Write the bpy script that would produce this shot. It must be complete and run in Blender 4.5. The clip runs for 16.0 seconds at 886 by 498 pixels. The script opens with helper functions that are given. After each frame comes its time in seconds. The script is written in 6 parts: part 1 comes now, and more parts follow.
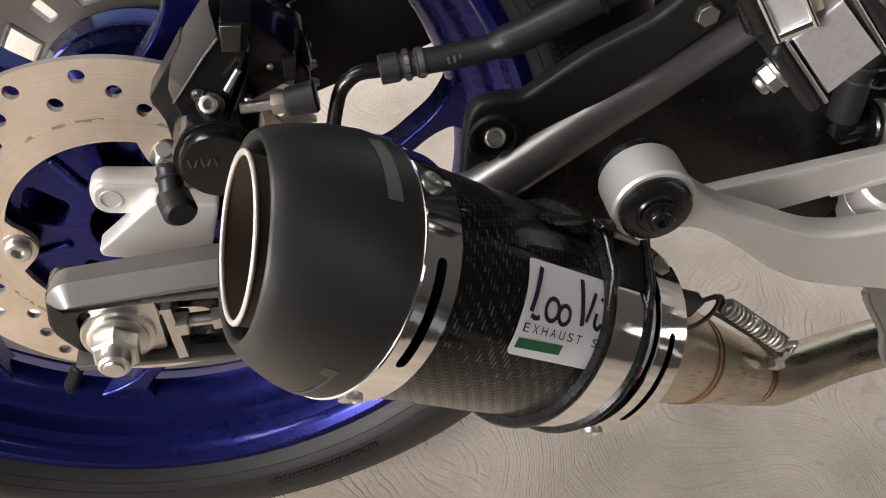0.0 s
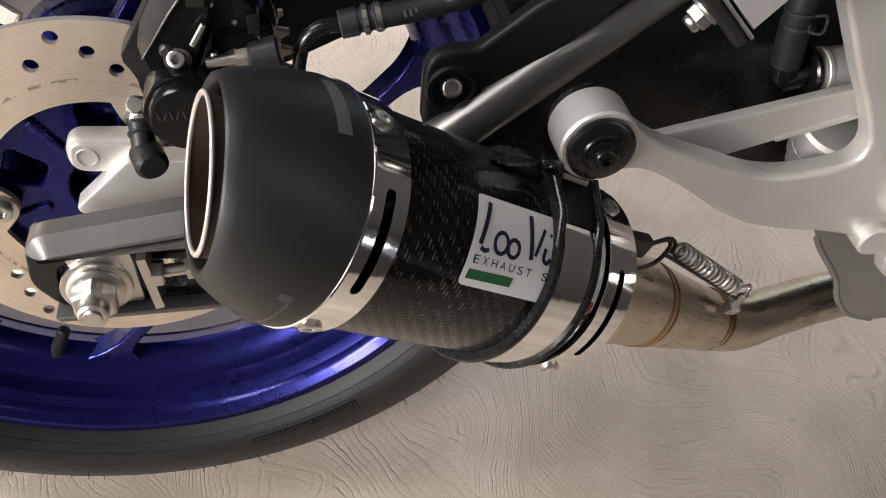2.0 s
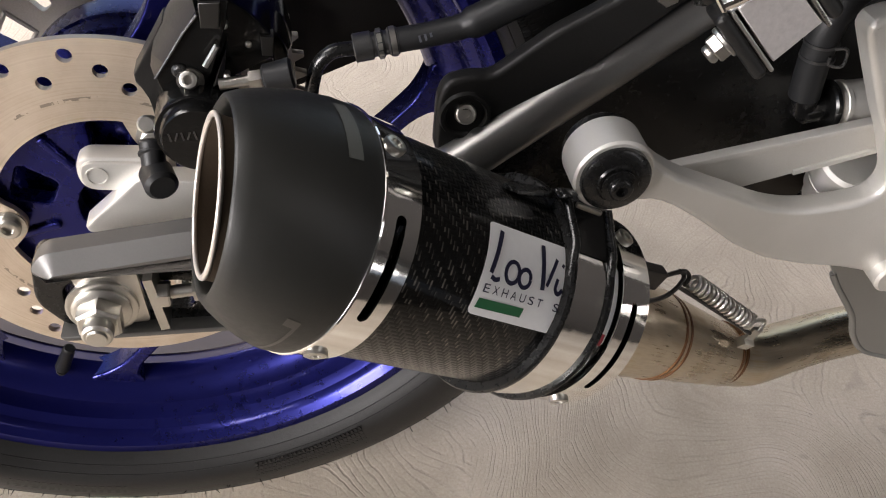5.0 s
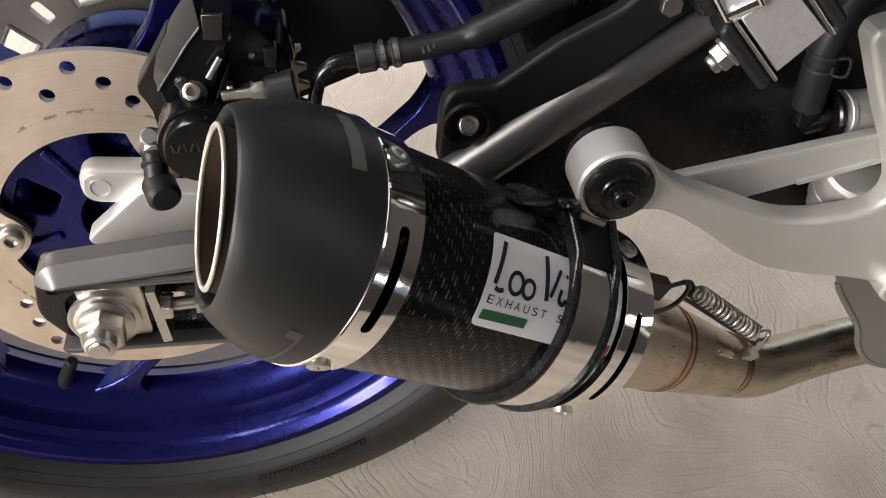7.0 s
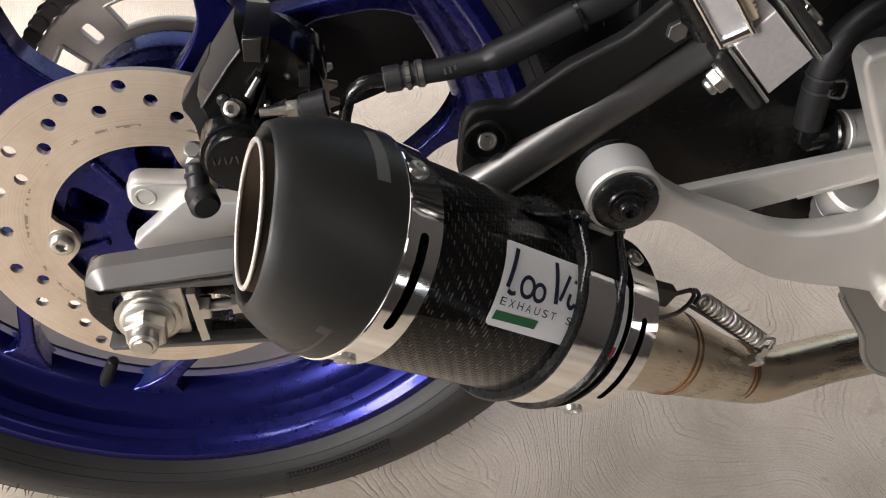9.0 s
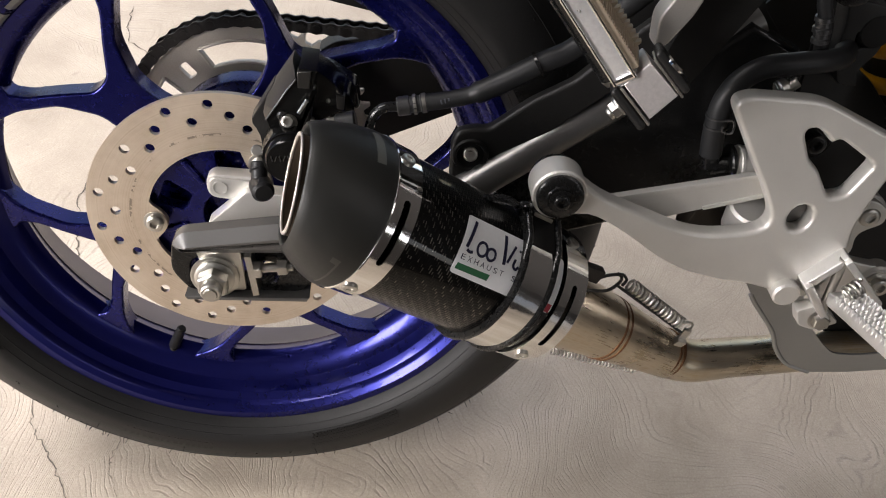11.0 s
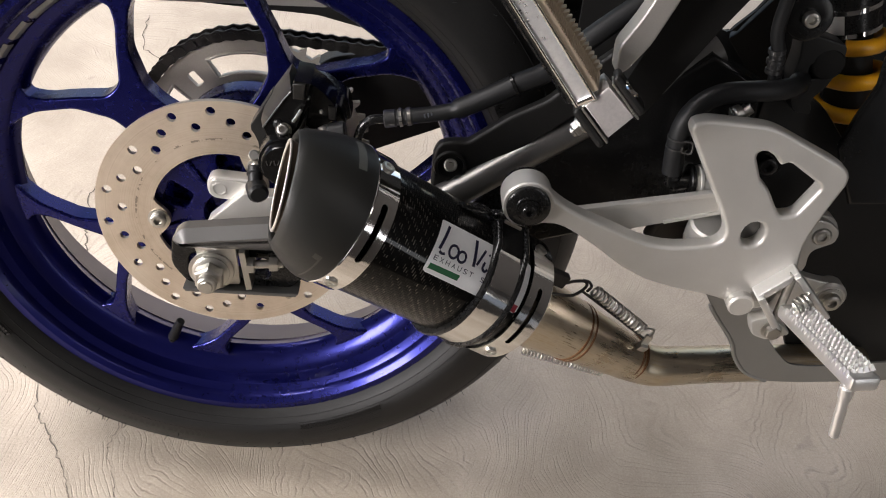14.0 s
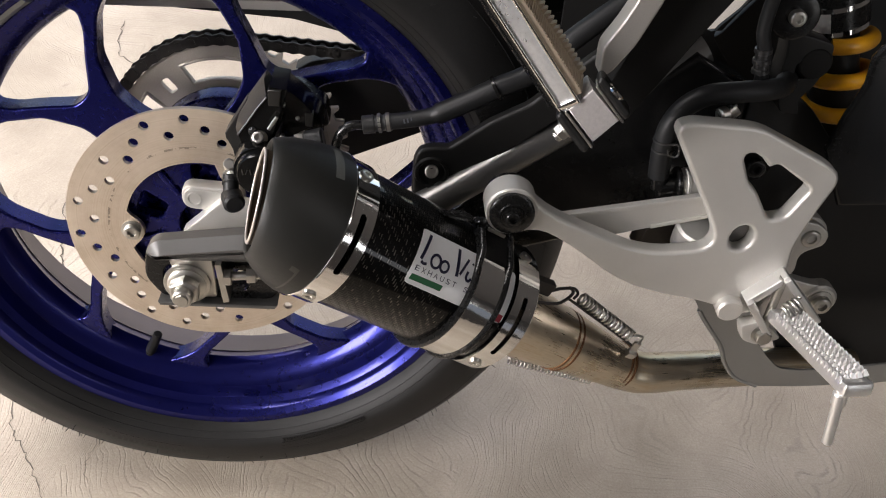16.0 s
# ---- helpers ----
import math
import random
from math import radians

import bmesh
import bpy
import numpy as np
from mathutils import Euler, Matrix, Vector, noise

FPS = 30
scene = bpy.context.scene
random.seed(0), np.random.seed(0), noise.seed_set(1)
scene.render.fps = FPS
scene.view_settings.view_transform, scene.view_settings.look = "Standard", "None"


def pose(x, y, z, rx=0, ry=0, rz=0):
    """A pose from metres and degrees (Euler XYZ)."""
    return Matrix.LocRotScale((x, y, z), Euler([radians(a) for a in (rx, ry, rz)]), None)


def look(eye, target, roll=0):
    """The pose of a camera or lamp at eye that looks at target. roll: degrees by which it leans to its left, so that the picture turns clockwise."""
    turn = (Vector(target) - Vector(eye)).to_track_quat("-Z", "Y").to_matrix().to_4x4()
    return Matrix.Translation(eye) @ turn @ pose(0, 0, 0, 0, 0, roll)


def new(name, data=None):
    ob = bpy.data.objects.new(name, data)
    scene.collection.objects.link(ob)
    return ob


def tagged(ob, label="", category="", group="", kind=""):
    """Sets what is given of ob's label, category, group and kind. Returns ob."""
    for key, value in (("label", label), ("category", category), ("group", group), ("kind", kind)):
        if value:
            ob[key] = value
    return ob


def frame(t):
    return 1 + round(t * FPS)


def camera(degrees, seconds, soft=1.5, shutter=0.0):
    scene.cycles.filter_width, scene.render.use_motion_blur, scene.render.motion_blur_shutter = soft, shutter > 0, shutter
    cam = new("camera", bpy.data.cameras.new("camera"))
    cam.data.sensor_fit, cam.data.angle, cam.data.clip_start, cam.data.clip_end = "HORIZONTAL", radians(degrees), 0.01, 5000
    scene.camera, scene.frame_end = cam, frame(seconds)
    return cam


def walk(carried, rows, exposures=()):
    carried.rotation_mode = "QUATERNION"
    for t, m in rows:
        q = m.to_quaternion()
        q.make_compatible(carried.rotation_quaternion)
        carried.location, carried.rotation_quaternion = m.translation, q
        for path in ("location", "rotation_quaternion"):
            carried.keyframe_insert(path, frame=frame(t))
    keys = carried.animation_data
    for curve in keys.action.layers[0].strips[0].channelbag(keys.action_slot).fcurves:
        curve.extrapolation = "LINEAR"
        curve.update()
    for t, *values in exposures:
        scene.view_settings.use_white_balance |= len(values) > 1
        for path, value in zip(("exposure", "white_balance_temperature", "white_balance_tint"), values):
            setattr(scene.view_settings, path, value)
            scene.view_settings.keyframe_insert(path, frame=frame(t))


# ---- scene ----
# ---------------------------------------------------------------- camera
cam = camera(53.6, 16.0, soft=1.1)
ROWS = [
    (0.0, 0.0732, -0.3666, 0.7253, 36.01, -7.93, -8.18),
    (0.5, 0.0831, -0.3737, 0.7274, 34.78, -7.51, -10.33),
    (1.0, 0.0842, -0.38, 0.7313, 34.85, -7.46, -10.36),
    (1.5, 0.0835, -0.3932, 0.7309, 35.23, -7.51, -9.78),
    (2.0, 0.0847, -0.3956, 0.7305, 35.44, -7.56, -9.12),
    (2.5, 0.0884, -0.393, 0.7259, 35.61, -7.69, -8.65),
    (3.0, 0.0885, -0.3925, 0.7268, 35.77, -7.77, -8.28),
    (3.5, 0.0895, -0.3936, 0.7256, 36.07, -7.93, -8.06),
    (4.0, 0.0906, -0.3931, 0.7253, 36.34, -8.06, -8.02),
    (4.5, 0.0878, -0.3918, 0.7267, 36.57, -7.94, -7.82),
    (5.0, 0.0857, -0.3912, 0.7268, 36.82, -7.8, -7.7),
    (7.5, 0.0857, -0.3906, 0.7255, 37.65, -7.45, -7.66),
    (8.0, 0.0854, -0.3885, 0.7267, 37.68, -7.22, -7.64),
    (8.5, 0.0832, -0.3879, 0.7297, 37.96, -6.88, -7.22),
    (9.0, 0.0846, -0.4116, 0.747, 38.35, -6.48, -6.09),
    (9.2, 0.0883, -0.4232, 0.7537, 38.72, -6.43, -5.85),
    (11.3, 0.1049, -0.5677, 0.851, 42.43, -6.11, -0.53),
    (11.5, 0.1028, -0.5771, 0.8608, 42.49, -6.34, -0.13),
    (12.0, 0.1072, -0.5978, 0.8728, 42.56, -6.72, 0.66),
    (12.5, 0.1134, -0.5992, 0.8737, 42.66, -6.91, 1.06),
    (13.0, 0.1181, -0.5958, 0.8678, 42.68, -6.94, 1.23),
    (13.5, 0.1198, -0.5929, 0.869, 42.79, -6.91, 0.91),
    (14.0, 0.1225, -0.5892, 0.8674, 42.92, -6.85, 0.57),
    (14.5, 0.1216, -0.5895, 0.8668, 42.99, -6.82, 0.38),
    (15.0, 0.1227, -0.5878, 0.8652, 43.11, -6.77, 0.11),
    (15.5, 0.1211, -0.5863, 0.8635, 43.09, -6.74, -0.27),
    (16.0, 0.1257, -0.574, 0.8588, 43.18, -6.94, -0.75),
]

walk(cam, [(t, pose(x, y, z, rx, ry, rz)) for t, x, y, z, rx, ry, rz in ROWS],
     exposures=[(0.0, 1.19), (0.5, 1.13), (5.0, 1.14), (9.0, 1.15), (11.5, 0.93), (16.0, 0.94)])

# ---------------------------------------------------------------- light
world = bpy.data.worlds.new("world")
scene.world = world
world.use_nodes = True
wn = world.node_tree
sky = wn.nodes.new("ShaderNodeTexSky")
sky.sky_type, sky.sun_disc = "NISHITA", False
sky.sun_elevation, sky.sun_rotation = radians(48), radians(20)
wn.nodes["Background"].inputs["Strength"].default_value = 0.075
wn.links.new(sky.outputs[0], wn.nodes["Background"].inputs[0])


def area_lamp(name, eye, target, sx, sy, watts, colour):
    data = bpy.data.lights.new(name, "AREA")
    data.shape, data.size, data.size_y, data.energy, data.color = "RECTANGLE", sx, sy, watts, colour
    ob = new(name, data)
    ob.matrix_world = look(eye, target)
    return ob


# Added lamps standing in for unseen daylight: one key under the ceiling, two fills.
area_lamp("key_light_west", (-1.35, 0.55, 2.15), (-0.15, 0.1, 0.1), 1.5, 1.1, 54, (1.0, 0.943, 0.925))
area_lamp("fill_light_southwest", (-1.85, -1.4, 1.05), (-0.1, -0.2, 0.25), 1.5, 0.6, 63, (1.0, 0.938, 0.922))
area_lamp("fill_light_southeast", (1.30, -1.22, 1.25), (0.2, -0.1, 0.4), 0.36, 1.9, 2.6, (1.0, 0.94, 0.91))

# ---------------------------------------------------------------- materials


def nodes_of(name):
    m = bpy.data.materials.new(name)
    m.use_nodes = True
    return m, m.node_tree.nodes, m.node_tree.links, m.node_tree.nodes["Principled BSDF"]


def coords(n, l, scale, space="Object"):
    tc, mp = n.new("ShaderNodeTexCoord"), n.new("ShaderNodeMapping")
    l.new(tc.outputs[space], mp.inputs["Vector"])
    mp.inputs["Scale"].default_value = scale if isinstance(scale, tuple) else (scale,) * 3
    return mp.outputs[0]


def noise_of(n, l, scale, detail=4, rough=0.6, vec=None, distort=0.0):
    t = n.new("ShaderNodeTexNoise")
    t.inputs["Scale"].default_value, t.inputs["Detail"].default_value = scale, detail
    t.inputs["Roughness"].default_value, t.inputs["Distortion"].default_value = rough, distort
    l.new(vec if vec else coords(n, l, 1.0), t.inputs["Vector"])
    return t.outputs["Fac"]


def ramp(n, l, fac, stops):
    r = n.new("ShaderNodeValToRGB")
    e = r.color_ramp.elements
    while len(e) < len(stops):
        e.new(0.5)
    for el, (p, c) in zip(e, stops):
        el.position = p
        el.color = (*c, 1) if isinstance(c, tuple) else (c, c, c, 1)
    l.new(fac, r.inputs["Fac"])
    return r.outputs["Color"]


def maths(n, l, op, a, b=None, c=None):
    m = n.new("ShaderNodeMath")
    m.operation = op
    for i, v in enumerate((a, b, c)):
        if v is None:
            continue
        if isinstance(v, (int, float)):
            m.inputs[i].default_value = v
        else:
            l.new(v, m.inputs[i])
    return m.outputs[0]


def bump_to(n, l, bsdf, height, strength, distance=0.001):
    b = n.new("ShaderNodeBump")
    b.inputs["Strength"].default_value, b.inputs["Distance"].default_value = strength, distance
    l.new(height, b.inputs["Height"])
    l.new(b.outputs[0], bsdf.inputs["Normal"])


def plain(name, colour, metal, rough, vary=0.12, grain=180.0, bump=0.15, coat=0.0, spec=0.5, dust=0.0):
    """Paint, plastic or metal with fine grain, blotches and a little dust."""
    m, n, l, b = nodes_of(name)
    fine, wide = noise_of(n, l, grain * 6, 3), noise_of(n, l, grain * 0.12, 4)
    mixed = maths(n, l, "ADD", maths(n, l, "MULTIPLY", fine, 0.4), maths(n, l, "MULTIPLY", wide, 0.6))
    lo = tuple(max(0.0, c * (1 - vary)) for c in colour)
    hi = tuple(min(1.0, c * (1 + vary) + dust) for c in colour)
    l.new(ramp(n, l, mixed, [(0.3, lo), (0.7, hi)]), b.inputs["Base Color"])
    l.new(ramp(n, l, mixed, [(0.3, max(0.02, rough - 0.07)), (0.7, min(1, rough + 0.09))]), b.inputs["Roughness"])
    b.inputs["Metallic"].default_value = metal
    b.inputs["Coat Weight"].default_value = coat
    b.inputs["Coat Roughness"].default_value = 0.08
    b.inputs["Specular IOR Level"].default_value = spec
    if bump:
        bump_to(n, l, b, fine, bump, 0.0003)
    return m


TAPE = plain("pale_grey_tape", (0.19, 0.187, 0.18), 0.2, 0.4, 0.15, 60, 0.0)
BLUE = plain("blue_wheel_paint", (0.0085, 0.0100, 0.105), 0.8, 0.27, 0.1, 24, 0.0, coat=0.2)
RUBBER = plain("tyre_rubber", (0.0080, 0.0078, 0.0076), 0, 0.50, 0.3, 90, 0.5, spec=0.3, dust=0.004)
BLACK = plain("black_plastic", (0.010, 0.0098, 0.0095), 0, 0.42, 0.25, 140, 0.5, spec=0.25)
BLACK_GLOSS = plain("black_gloss_paint", (0.005, 0.005, 0.005), 0, 0.24, 0.1, 60, 0.03, spec=0.4)
BLACK_SATIN = plain("satin_black_paint", (0.17, 0.166, 0.160), 0.8, 0.33, 0.1, 160, 0.1)
CAST_GREY = plain("dull_grey_casting", (0.42, 0.40, 0.37), 0.6, 0.42, 0.1, 200, 0.3)
SPROCKET = plain("dull_sprocket_steel", (0.38, 0.35, 0.305), 0.3, 0.42, 0.2, 150, 0.2)
BLACK_MATT = plain("matt_black_coating", (0.0112, 0.0112, 0.0098), 0.0, 0.44, 0.15, 60, 0.2, spec=0.42)
HOSE = plain("black_hose_rubber", (0.0105, 0.0108, 0.0115), 0, 0.45, 0.25, 120, 0.3, spec=0.3)
SILVER = plain("satin_silver_casting", (0.60, 0.585, 0.55), 0.6, 0.42, 0.07, 220, 0.35)
MAUVE_GREY = plain("mauve_grey_barrel", (0.115, 0.095, 0.108), 0.3, 0.45, 0.25, 40, 0.2)
BLACK_FLAT = plain("flat_black_plastic", (0.008, 0.0078, 0.0075), 0, 0.75, 0.3, 120, 0.4, spec=0.12)
# Heel guard's dim reflection put into the colour as a darker grey.
SHEET = plain("darkened_steel_sheet", (0.30, 0.295, 0.28), 0.75, 0.42, 0.08, 200, 0.2)
SATIN_CHROME = plain("scuffed_chrome", (0.80, 0.81, 0.83), 0.75, 0.30, 0.15, 60, 0.25)
GREY_STEEL = plain("grey_swingarm_paint", (0.115, 0.112, 0.108), 0.6, 0.4, 0.1, 150, 0.2)
CHROME = plain("chrome", (0.86, 0.85, 0.83), 1.0, 0.03, 0.03, 7, 0.5)
ALLOY = plain("bright_alloy", (0.84, 0.83, 0.81), 0.9, 0.36, 0.06, 120, 0.05)
DULL_ALLOY = plain("dull_scuffed_alloy", (0.50, 0.475, 0.465), 0.7, 0.45, 0.2, 90, 0.3)
CAP_TAPE = plain("dull_grey_tape", (0.075, 0.077, 0.07), 0, 0.5, 0.2, 200, 0.3)
CAP_FILM = plain("clear_film_edge", (0.034, 0.031, 0.027), 0, 0.33, 0.2, 200, 0.1)
# Lit copy of the caliper paint: reflected light put into the colour.
CALIPER_LIT = plain("lit_caliper_tone", (0.010, 0.0092, 0.0082), 0.0, 0.36, 0.15, 120, 0.15)
BROWN_BLACK = plain("brown_black_plastic", (0.022, 0.017, 0.012), 0, 0.5, 0.3, 80, 0.3)
CALIPER = plain("glossy_caliper_paint", (0.004, 0.004, 0.004), 0, 0.2, 0.2, 100, 0.15, spec=0.35)
# Tan stands for the floor's reflection, put into the tread's colour.
TREAD = plain("floor_tinted_metal", (0.55, 0.46, 0.35), 0.6, 0.4, 0.15, 120, 0.1)
POLISHED = plain("polished_steel_ring", (0.66, 0.61, 0.55), 0.6, 0.3, 0.04, 60, 0.0)
SPRING = plain("spring_steel", (0.55, 0.53, 0.49), 1.0, 0.33, 0.12, 300, 0.2)
ZINC = plain("zinc_plated_steel", (0.5, 0.485, 0.45), 1.0, 0.32, 0.12, 300, 0.2)
GUNMETAL = plain("dark_crimped_metal", (0.11, 0.11, 0.112), 0.9, 0.3, 0.15, 200, 0.2)
DARK_STEEL = plain("oily_chain_steel", (0.045, 0.042, 0.04), 0.7, 0.45, 0.4, 300, 0.3)
WHITE_STICKER = plain("white_sticker", (0.82, 0.82, 0.82), 0.15, 0.3, 0.05, 60, 0.0, coat=0.5)
GREEN_STICKER = plain("green_print", (0.005, 0.10, 0.03), 0, 0.35, 0.05, 60, 0.0)
RED_STICKER = plain("red_print", (0.35, 0.01, 0.03), 0, 0.35, 0.05, 60, 0.0)
INK = plain("dark_blue_print", (0.006, 0.006, 0.03), 0, 0.3, 0.05, 60, 0.0)
PALE_PRINT = plain("pale_grey_print", (0.075, 0.08, 0.095), 0, 0.5, 0.1, 60, 0.0)
YELLOW = plain("yellow_spring_paint", (0.72, 0.34, 0.01), 0, 0.35, 0.08, 120, 0.1, coat=0.3)
WELD = plain("heat_tinted_weld", (0.16, 0.075, 0.030), 0.7, 0.45, 0.35, 500, 0.5)
BORE = plain("sooty_tailpipe", (0.075, 0.055, 0.038), 0.5, 0.5, 0.4, 200, 0.3)
WALL_PAINT = plain("wall_paint", (0.026, 0.022, 0.019), 0, 0.8, 0.05, 10, 0.3)


def disc_steel():
    m, n, l, b = nodes_of("brake_disc_steel")
    tc, sp = n.new("ShaderNodeTexCoord"), n.new("ShaderNodeSeparateXYZ")
    l.new(tc.outputs["Object"], sp.inputs[0])
    x, z = sp.outputs[0], sp.outputs[2]
    r = maths(n, l, "SQRT", maths(n, l, "ADD", maths(n, l, "MULTIPLY", x, x), maths(n, l, "MULTIPLY", z, z)))
    comb = n.new("ShaderNodeCombineXYZ")
    l.new(r, comb.inputs[0])
    rings = noise_of(n, l, 900, 3, 0.7, comb.outputs[0])
    blot = noise_of(n, l, 22, 6, 0.7)
    both = maths(n, l, "ADD", maths(n, l, "MULTIPLY", rings, 0.45), maths(n, l, "MULTIPLY", blot, 0.55))
    face = ramp(n, l, both, [(0.32, (0.40, 0.325, 0.245)), (0.5, (0.54, 0.455, 0.36)), (0.68, (0.64, 0.56, 0.46))])
    dash = noise_of(n, l, 95, 3, 0.7)
    near = maths(n, l, "LESS_THAN", maths(n, l, "ABSOLUTE", maths(n, l, "SUBTRACT", r, 0.0765)), 0.0009)
    scuff = maths(n, l, "MULTIPLY", maths(n, l, "MULTIPLY", near, maths(n, l, "GREATER_THAN", dash, 0.52)), 0.6)
    mixc = n.new("ShaderNodeMix")
    mixc.data_type = "RGBA"
    l.new(scuff, mixc.inputs[0])
    l.new(face, mixc.inputs[6])
    mixc.inputs[7].default_value = (0.10, 0.085, 0.07, 1)
    l.new(mixc.outputs[2], b.inputs["Base Color"])
    l.new(ramp(n, l, both, [(0.3, 0.36), (0.7, 0.52)]), b.inputs["Roughness"])
    b.inputs["Metallic"].default_value = 0.75
    bump_to(n, l, b, rings, 0.25, 0.0002)
    return m


def carbon():
    """Twill: tows that pass two over and two under, under a clear coat."""
    m, n, l, b = nodes_of("carbon_fibre")
    tc, sp = n.new("ShaderNodeTexCoord"), n.new("ShaderNodeSeparateXYZ")
    l.new(tc.outputs["UV"], sp.inputs[0])
    w = 0.0018
    u, v = maths(n, l, "DIVIDE", sp.outputs[0], w), maths(n, l, "DIVIDE", sp.outputs[1], w)
    i, j = maths(n, l, "FLOOR", u), maths(n, l, "FLOOR", v)
    step = maths(n, l, "MODULO", maths(n, l, "ADD", maths(n, l, "SUBTRACT", i, j), 4000), 4)
    warp = maths(n, l, "LESS_THAN", step, 2)
    f = n.new("ShaderNodeMix")
    l.new(warp, f.inputs[0]), l.new(maths(n, l, "FRACT", u), f.inputs[2]), l.new(maths(n, l, "FRACT", v), f.inputs[3])
    crown = maths(n, l, "SINE", maths(n, l, "MULTIPLY", f.outputs[0], math.pi))
    patchy = noise_of(n, l, 45, 3, 0.65)
    pair, odd = n.new("ShaderNodeCombineXYZ"), n.new("ShaderNodeTexWhiteNoise")
    l.new(i, pair.inputs[0]), l.new(maths(n, l, "FLOOR", maths(n, l, "DIVIDE", maths(n, l, "SUBTRACT", j, i), 4)), pair.inputs[1])
    odd.noise_dimensions = "2D"
    l.new(pair.outputs[0], odd.inputs["Vector"])
    uneven = maths(n, l, "ADD", maths(n, l, "MULTIPLY", patchy, 0.9), maths(n, l, "MULTIPLY", odd.outputs["Value"], 0.45))
    # Brighter tows put scattered fibre glints into the base colour.
    tone = maths(n, l, "MULTIPLY", maths(n, l, "MULTIPLY", warp, crown), uneven)
    l.new(ramp(n, l, tone, [(0.0, (0.0010, 0.0010, 0.0010)), (0.60, (0.0018, 0.0017, 0.0016)), (0.95, (0.15, 0.138, 0.120))]), b.inputs["Base Color"])
    b.inputs["Metallic"].default_value, b.inputs["Roughness"].default_value = 0.6, 0.34
    b.inputs["Coat Weight"].default_value, b.inputs["Coat Roughness"].default_value = 0.5, 0.04
    b.inputs["Specular IOR Level"].default_value = 0.2
    bump_to(n, l, b, maths(n, l, "ADD", crown, maths(n, l, "MULTIPLY", warp, 0.6)), 0.3, 0.0003)
    return m


def brushed_pipe():
    m, n, l, b = nodes_of("brushed_stainless_pipe")
    tc, sp = n.new("ShaderNodeTexCoord"), n.new("ShaderNodeSeparateXYZ")
    l.new(tc.outputs["UV"], sp.inputs[0])
    comb = n.new("ShaderNodeCombineXYZ")
    l.new(maths(n, l, "MULTIPLY", sp.outputs[1], 0.06), comb.inputs[0])
    l.new(sp.outputs[0], comb.inputs[1])
    lines = noise_of(n, l, 700, 3, 0.6, comb.outputs[0])
    heat = noise_of(n, l, 26, 4, 0.6)
    both = maths(n, l, "ADD", maths(n, l, "MULTIPLY", lines, 0.4), maths(n, l, "MULTIPLY", heat, 0.6))
    l.new(ramp(n, l, both, [(0.3, (0.38, 0.305, 0.205)), (0.52, (0.60, 0.53, 0.42)), (0.72, (0.48, 0.355, 0.19))]), b.inputs["Base Color"])
    l.new(ramp(n, l, both, [(0.3, 0.22), (0.7, 0.38)]), b.inputs["Roughness"])
    b.inputs["Metallic"].default_value = 1.0
    bump_to(n, l, b, lines, 0.15, 0.0002)
    return m


